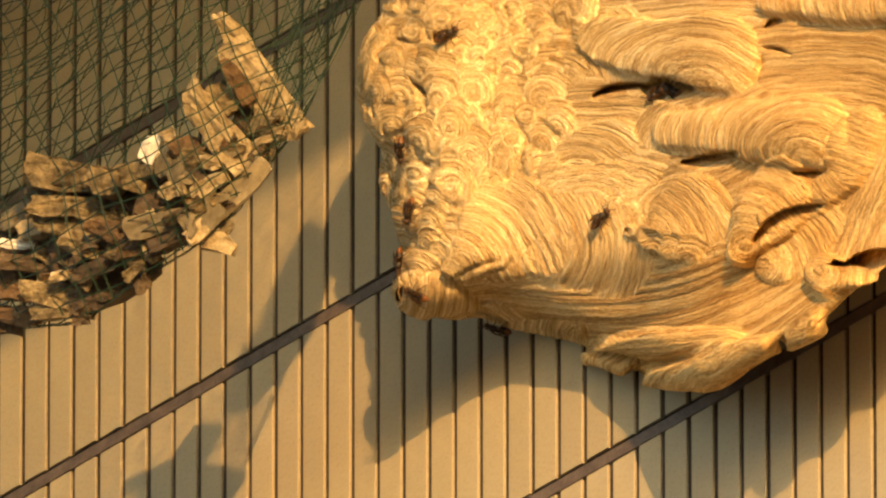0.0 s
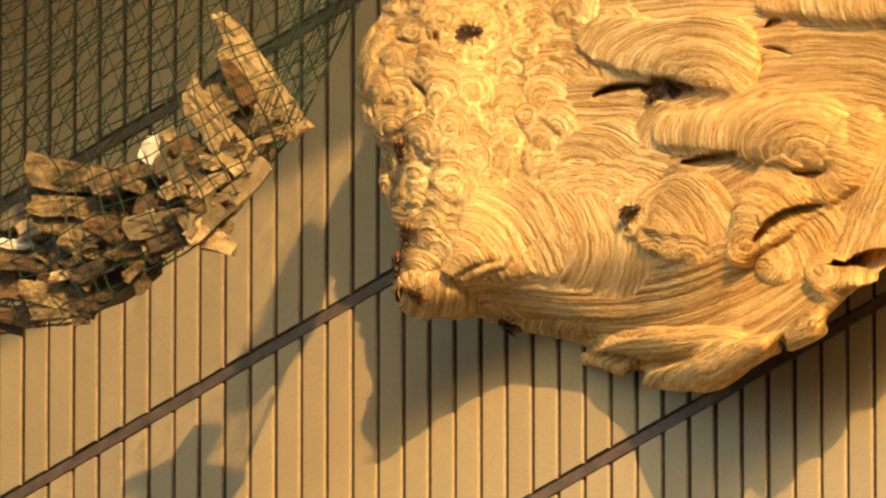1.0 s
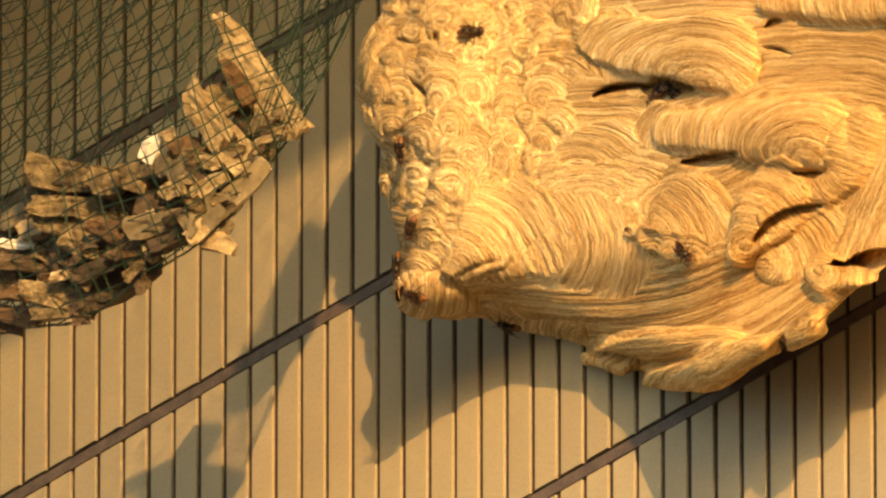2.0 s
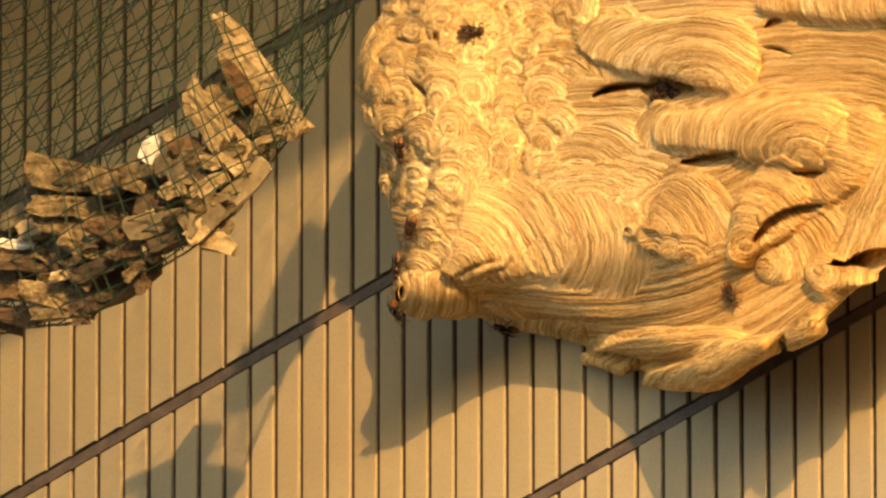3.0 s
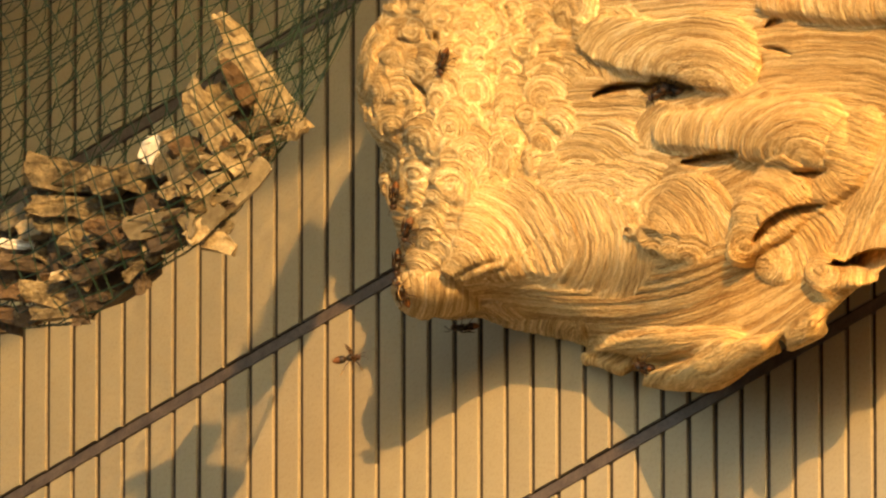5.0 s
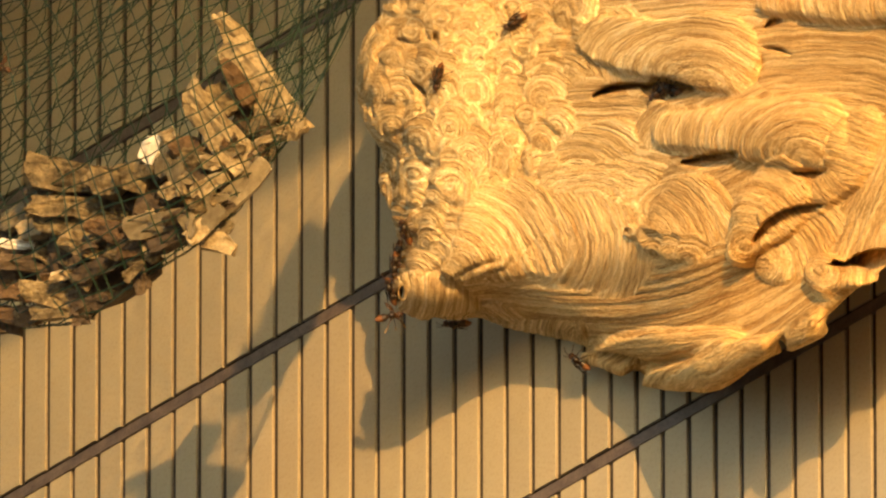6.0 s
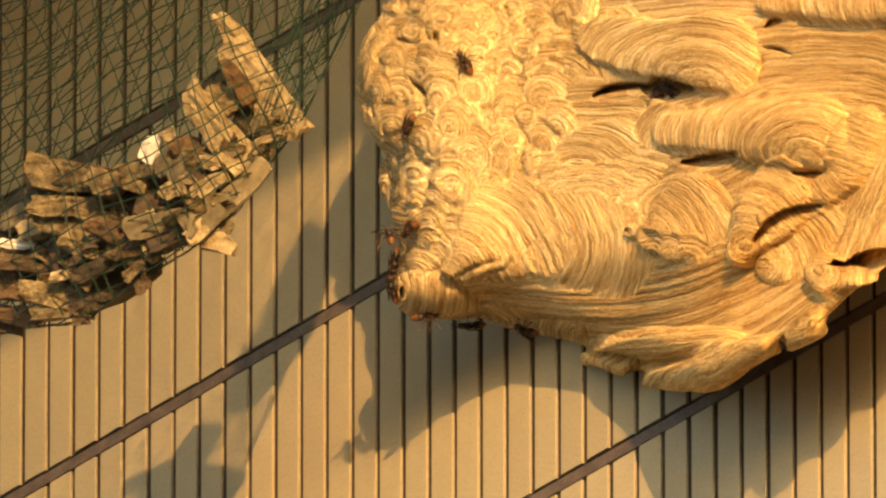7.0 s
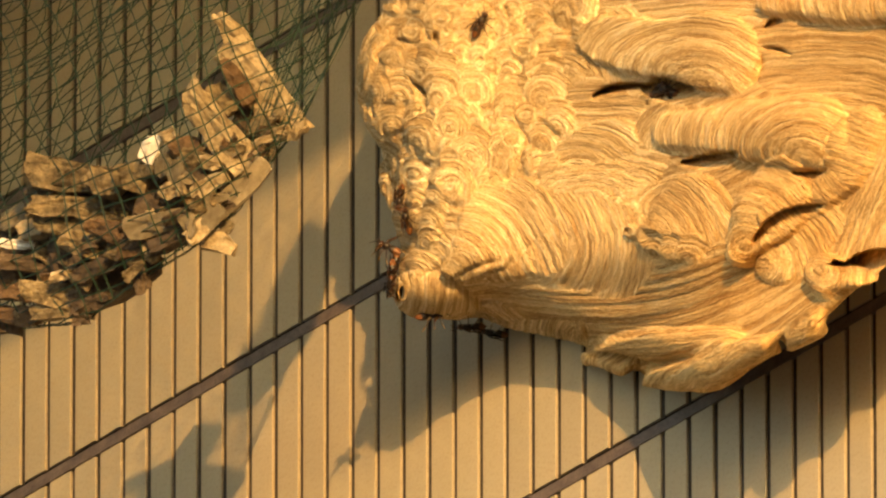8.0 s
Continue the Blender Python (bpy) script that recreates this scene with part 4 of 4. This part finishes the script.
def flutter(ob, start, stop):
    """Wing beats while it flies."""
    for w in ob.children:
        if not w.name.startswith(("fore_wing", "hind_wing")):
            continue
        side = 1 if w.location.y > 0 else -1
        at = w.location.copy()
        rows, k = [(0.0, Matrix.Translation(at) @ pose(0, 0, 0, 0, 0, 0))], 0
        t = max(start, 0.1)
        while t < stop:
            k += 1
            rows.append((t, Matrix.Translation(at) @ pose(0, 0, 0, side * (38 if k % 2 else -24), 0, 0)))
            t += 0.0667
        rows.append((stop, Matrix.Translation(at)))
        rows.append((8.0, Matrix.Translation(at)))
        walk(w, rows)


CRAWLER = build_hornet()
FLYER = build_hornet(True)


SWARM = [CRAWLER] + [copy_thing(CRAWLER, Matrix()) for _ in range(9)]
SECOND_FLYER = copy_thing(FLYER, Matrix())


def motions():
    # across the whorls at the top of the free end, then down its flank
    rest = iter(SWARM)
    crawl(next(rest), [(0.0, 790, 62, 20), (0.3, 797, 57, 12), (0.6, 825, 55, 0), (0.9, 829, 55, -3), (1.2, 833, 55, 0), (3.7, 833, 56, -4),
                    (3.85, 828, 55, -25), (4.0, 822, 54, -55), (4.2, 816, 58, -82), (4.4, 811, 66, -108), (4.6, 796, 84, -115), (4.7, 792, 92, -107),
                    (5.3, 780, 122, -100), (5.8, 776, 136, -100), (6.0, 776, 136, -98), (6.2, 773, 141, -115), (6.4, 768, 145, -130), (6.5, 767, 151, -128),
                    (6.6, 760, 167, -112), (6.8, 743, 192, -120), (7.0, 723, 225, -122), (7.2, 703, 292, -105), (7.4, 699, 334, -98), (7.6, 697, 337, -95),
                    (7.8, 701, 341, -80), (8.0, 708, 350, -75)])
    # comes in from above, turns and climbs back
    crawl(next(rest), [(0.0, 1010, -150, 200), (4.8, 1005, -140, 205), (5.4, 962, -20, 205), (5.8, 932, 20, 195), (6.0, 912, 38, 205), (6.2, 881, 68, 220),
                      (6.4, 844, 102, 212), (6.5, 830, 110, 200), (6.6, 825, 115, 190), (6.8, 824, 116, 178), (6.9, 826, 113, 150), (7.0, 823, 112, 124),
                      (7.2, 822, 99, 95), (7.4, 828, 81, 88), (7.6, 836, 68, 85), (7.8, 843, 54, 72), (8.0, 849, 44, 65)])
    # on the flank of the free end
    crawl(next(rest), [(0.0, 709, 266, -108), (3.7, 709, 266, -108), (4.0, 706, 267, -112), (4.2, 702, 275, -122), (4.4, 695, 287, -112), (4.6, 691, 308, -105),
                      (4.7, 692, 319, -96), (5.3, 704, 380, -88), (5.8, 706, 446, -95), (6.4, 702, 452, -92), (7.0, 700, 462, -95), (7.4, 698, 452, -100), (8.0, 699, 470, -100)])
    crawl(next(rest), [(0.0, 724, 374, -100), (0.3, 724, 378, -102), (0.6, 718, 400, -112), (0.9, 718, 414, -105), (1.2, 722, 410, -118), (1.5, 727, 404, -128),
                      (3.4, 727, 404, -128), (3.7, 723, 405, -140), (4.2, 721, 405, -118), (4.7, 722, 406, -120), (5.4, 717, 410, -150), (5.8, 714, 412, 170), (6.0, 718, 411, 130),
                      (6.3, 724, 400, 75), (6.4, 726, 405, 110), (6.5, 728, 408, 160), (6.7, 727, 408, 195), (7.2, 725, 405, 205), (7.4, 730, 404, 190), (7.6, 727, 397, 140), (7.8, 721, 394, 118), (8.0, 720, 391, 115)])
    # by the entrance
    crawl(next(rest), [(0.0, 706, 463, -70), (1.2, 703, 470, -78), (2.8, 703, 470, -95), (3.4, 704, 474, -100), (4.2, 705, 467, -75), (5.8, 700, 468, -80), (6.6, 697, 474, -85), (7.4, 696, 470, -88), (8.0, 694, 484, -92)])
    crawl(next(rest), [(0.0, 736, 522, 170), (2.2, 732, 524, 180), (2.8, 702, 538, 215), (3.1, 700, 553, 250), (3.4, 698, 555, 262), (3.7, 697, 546, 235), (4.0, 693, 543, 215),
                      (4.2, 694, 541, 190), (4.4, 698, 536, 160), (4.6, 708, 530, 130), (4.8, 716, 522, 120), (5.3, 702, 518, 100), (5.8, 691, 517, 90), (6.4, 694, 515, 95), (7.0, 695, 514, 100), (7.4, 692, 504, 80), (8.0, 690, 508, -60 + 90)])
    # under the free end
    crawl(next(rest), [(0.0, 880, 583, 175), (0.3, 892, 580, 170), (0.9, 902, 578, 175), (1.7, 901, 578, 185), (2.8, 897, 580, 190), (3.1, 893, 584, 200), (3.4, 881, 580, 190), (4.0, 873, 579, 182),
                      (4.2, 846, 581, 180), (4.4, 834, 583, 180), (4.7, 828, 581, 178), (5.4, 816, 577, 176), (5.8, 810, 573, 178), (6.4, 808, 576, 180), (6.6, 818, 577, 184), (7.0, 834, 576, 190), (7.2, 850, 579, 185), (7.5, 848, 579, 182), (8.0, 834, 579, 180)])
    # over the lower folds and round beneath
    crawl(next(rest), [(0.0, 1062, 388, 30), (0.2, 1064, 388, 58), (0.4, 1068, 383, 74), (0.6, 1083, 377, 50), (0.8, 1097, 375, 30), (1.0, 1114, 375, 8), (1.2, 1136, 383, -18), (1.4, 1156, 408, -52),
                      (1.6, 1173, 421, -38), (1.7, 1180, 423, -24), (2.2, 1230, 466, -42), (2.8, 1275, 510, -50), (3.0, 1293, 521, -55), (3.2, 1310, 523, -70), (3.4, 1312, 536, -95), (3.6, 1303, 558, -112),
                      (3.8, 1280, 586, -130), (4.0, 1253, 606, -145), (4.2, 1224, 614, -158), (4.4, 1207, 624, -165), (4.7, 1178, 640, -170), (5.3, 1100, 648, -175), (5.8, 1037, 632, -180), (6.0, 1025, 641, -183), (6.2, 1012, 636, -186),
                      (6.4, 986, 626, -188), (6.5, 966, 617, -190), (6.6, 953, 606, -192), (6.8, 939, 588, -188), (7.0, 931, 585, -184), (7.2, 904, 582, -182), (7.6, 893, 580, -180), (8.0, 874, 590, -178)], tilt=0.3)
    # two guards in the mouth of the slit
    crawl(next(rest), [(0.0, 1162, 166, 200), (1.0, 1160, 167, 205), (1.5, 1163, 165, 198), (3.0, 1166, 164, 206), (4.5, 1164, 166, 200), (6.5, 1166, 163, 204), (8.0, 1167, 162, 196)], sink=10)
    crawl(next(rest), [(0.0, 1190, 160, 160), (1.0, 1192, 159, 154), (3.0, 1188, 160, 160), (5.0, 1190, 158, 166), (8.0, 1186, 160, 158)], sink=14)
    # one comes flying in below, hovers and lands under the entrance
    fly(FLYER, [(0.0, -700, 120, 0, -300), (3.6, -620, 130, -22, -250), (3.9, -170, 330, -25, -300), (4.0, 30, 425, -25, -300), (4.1, 230, 518, -22, -300), (4.2, 432, 546, -20, -300), (4.4, 466, 592, -15, -300), (4.5, 488, 635, 5, -300), (4.6, 513, 657, 15, -300),
                (4.7, 552, 645, 20, -300), (5.2, 620, 640, 28, -300), (5.8, 661, 584, 35, -300), (6.0, 688, 568, 38, -310), (6.2, 685, 568, 34, -320), (6.3, 705, 574, 30, -340), (6.4, 730, 577, 24, -380), (6.8, 752, 570, 20, -430), (8.0, 760, 566, 20, -440)])
    flutter(FLYER, 0.1, 6.4)
    other = SECOND_FLYER
    fly(other, [(0.0, -900, -300, -10, -200), (5.8, -400, 20, -25, -200), (6.2, 480, 272, -40, -250), (6.3, 533, 312, -20, -260), (6.4, 565, 343, 20, -270), (6.5, 610, 373, 22, -280), (6.6, 660, 402, 20, -300),
                (6.7, 684, 410, 30, -310), (6.8, 690, 415, 60, -320), (7.0, 690, 425, 95, -330), (7.2, 692, 428, 110, -330), (7.6, 690, 436, 120, -335), (8.0, 689, 446, 120, -335)])
    flutter(other, 0.1, 7.0)


motions()
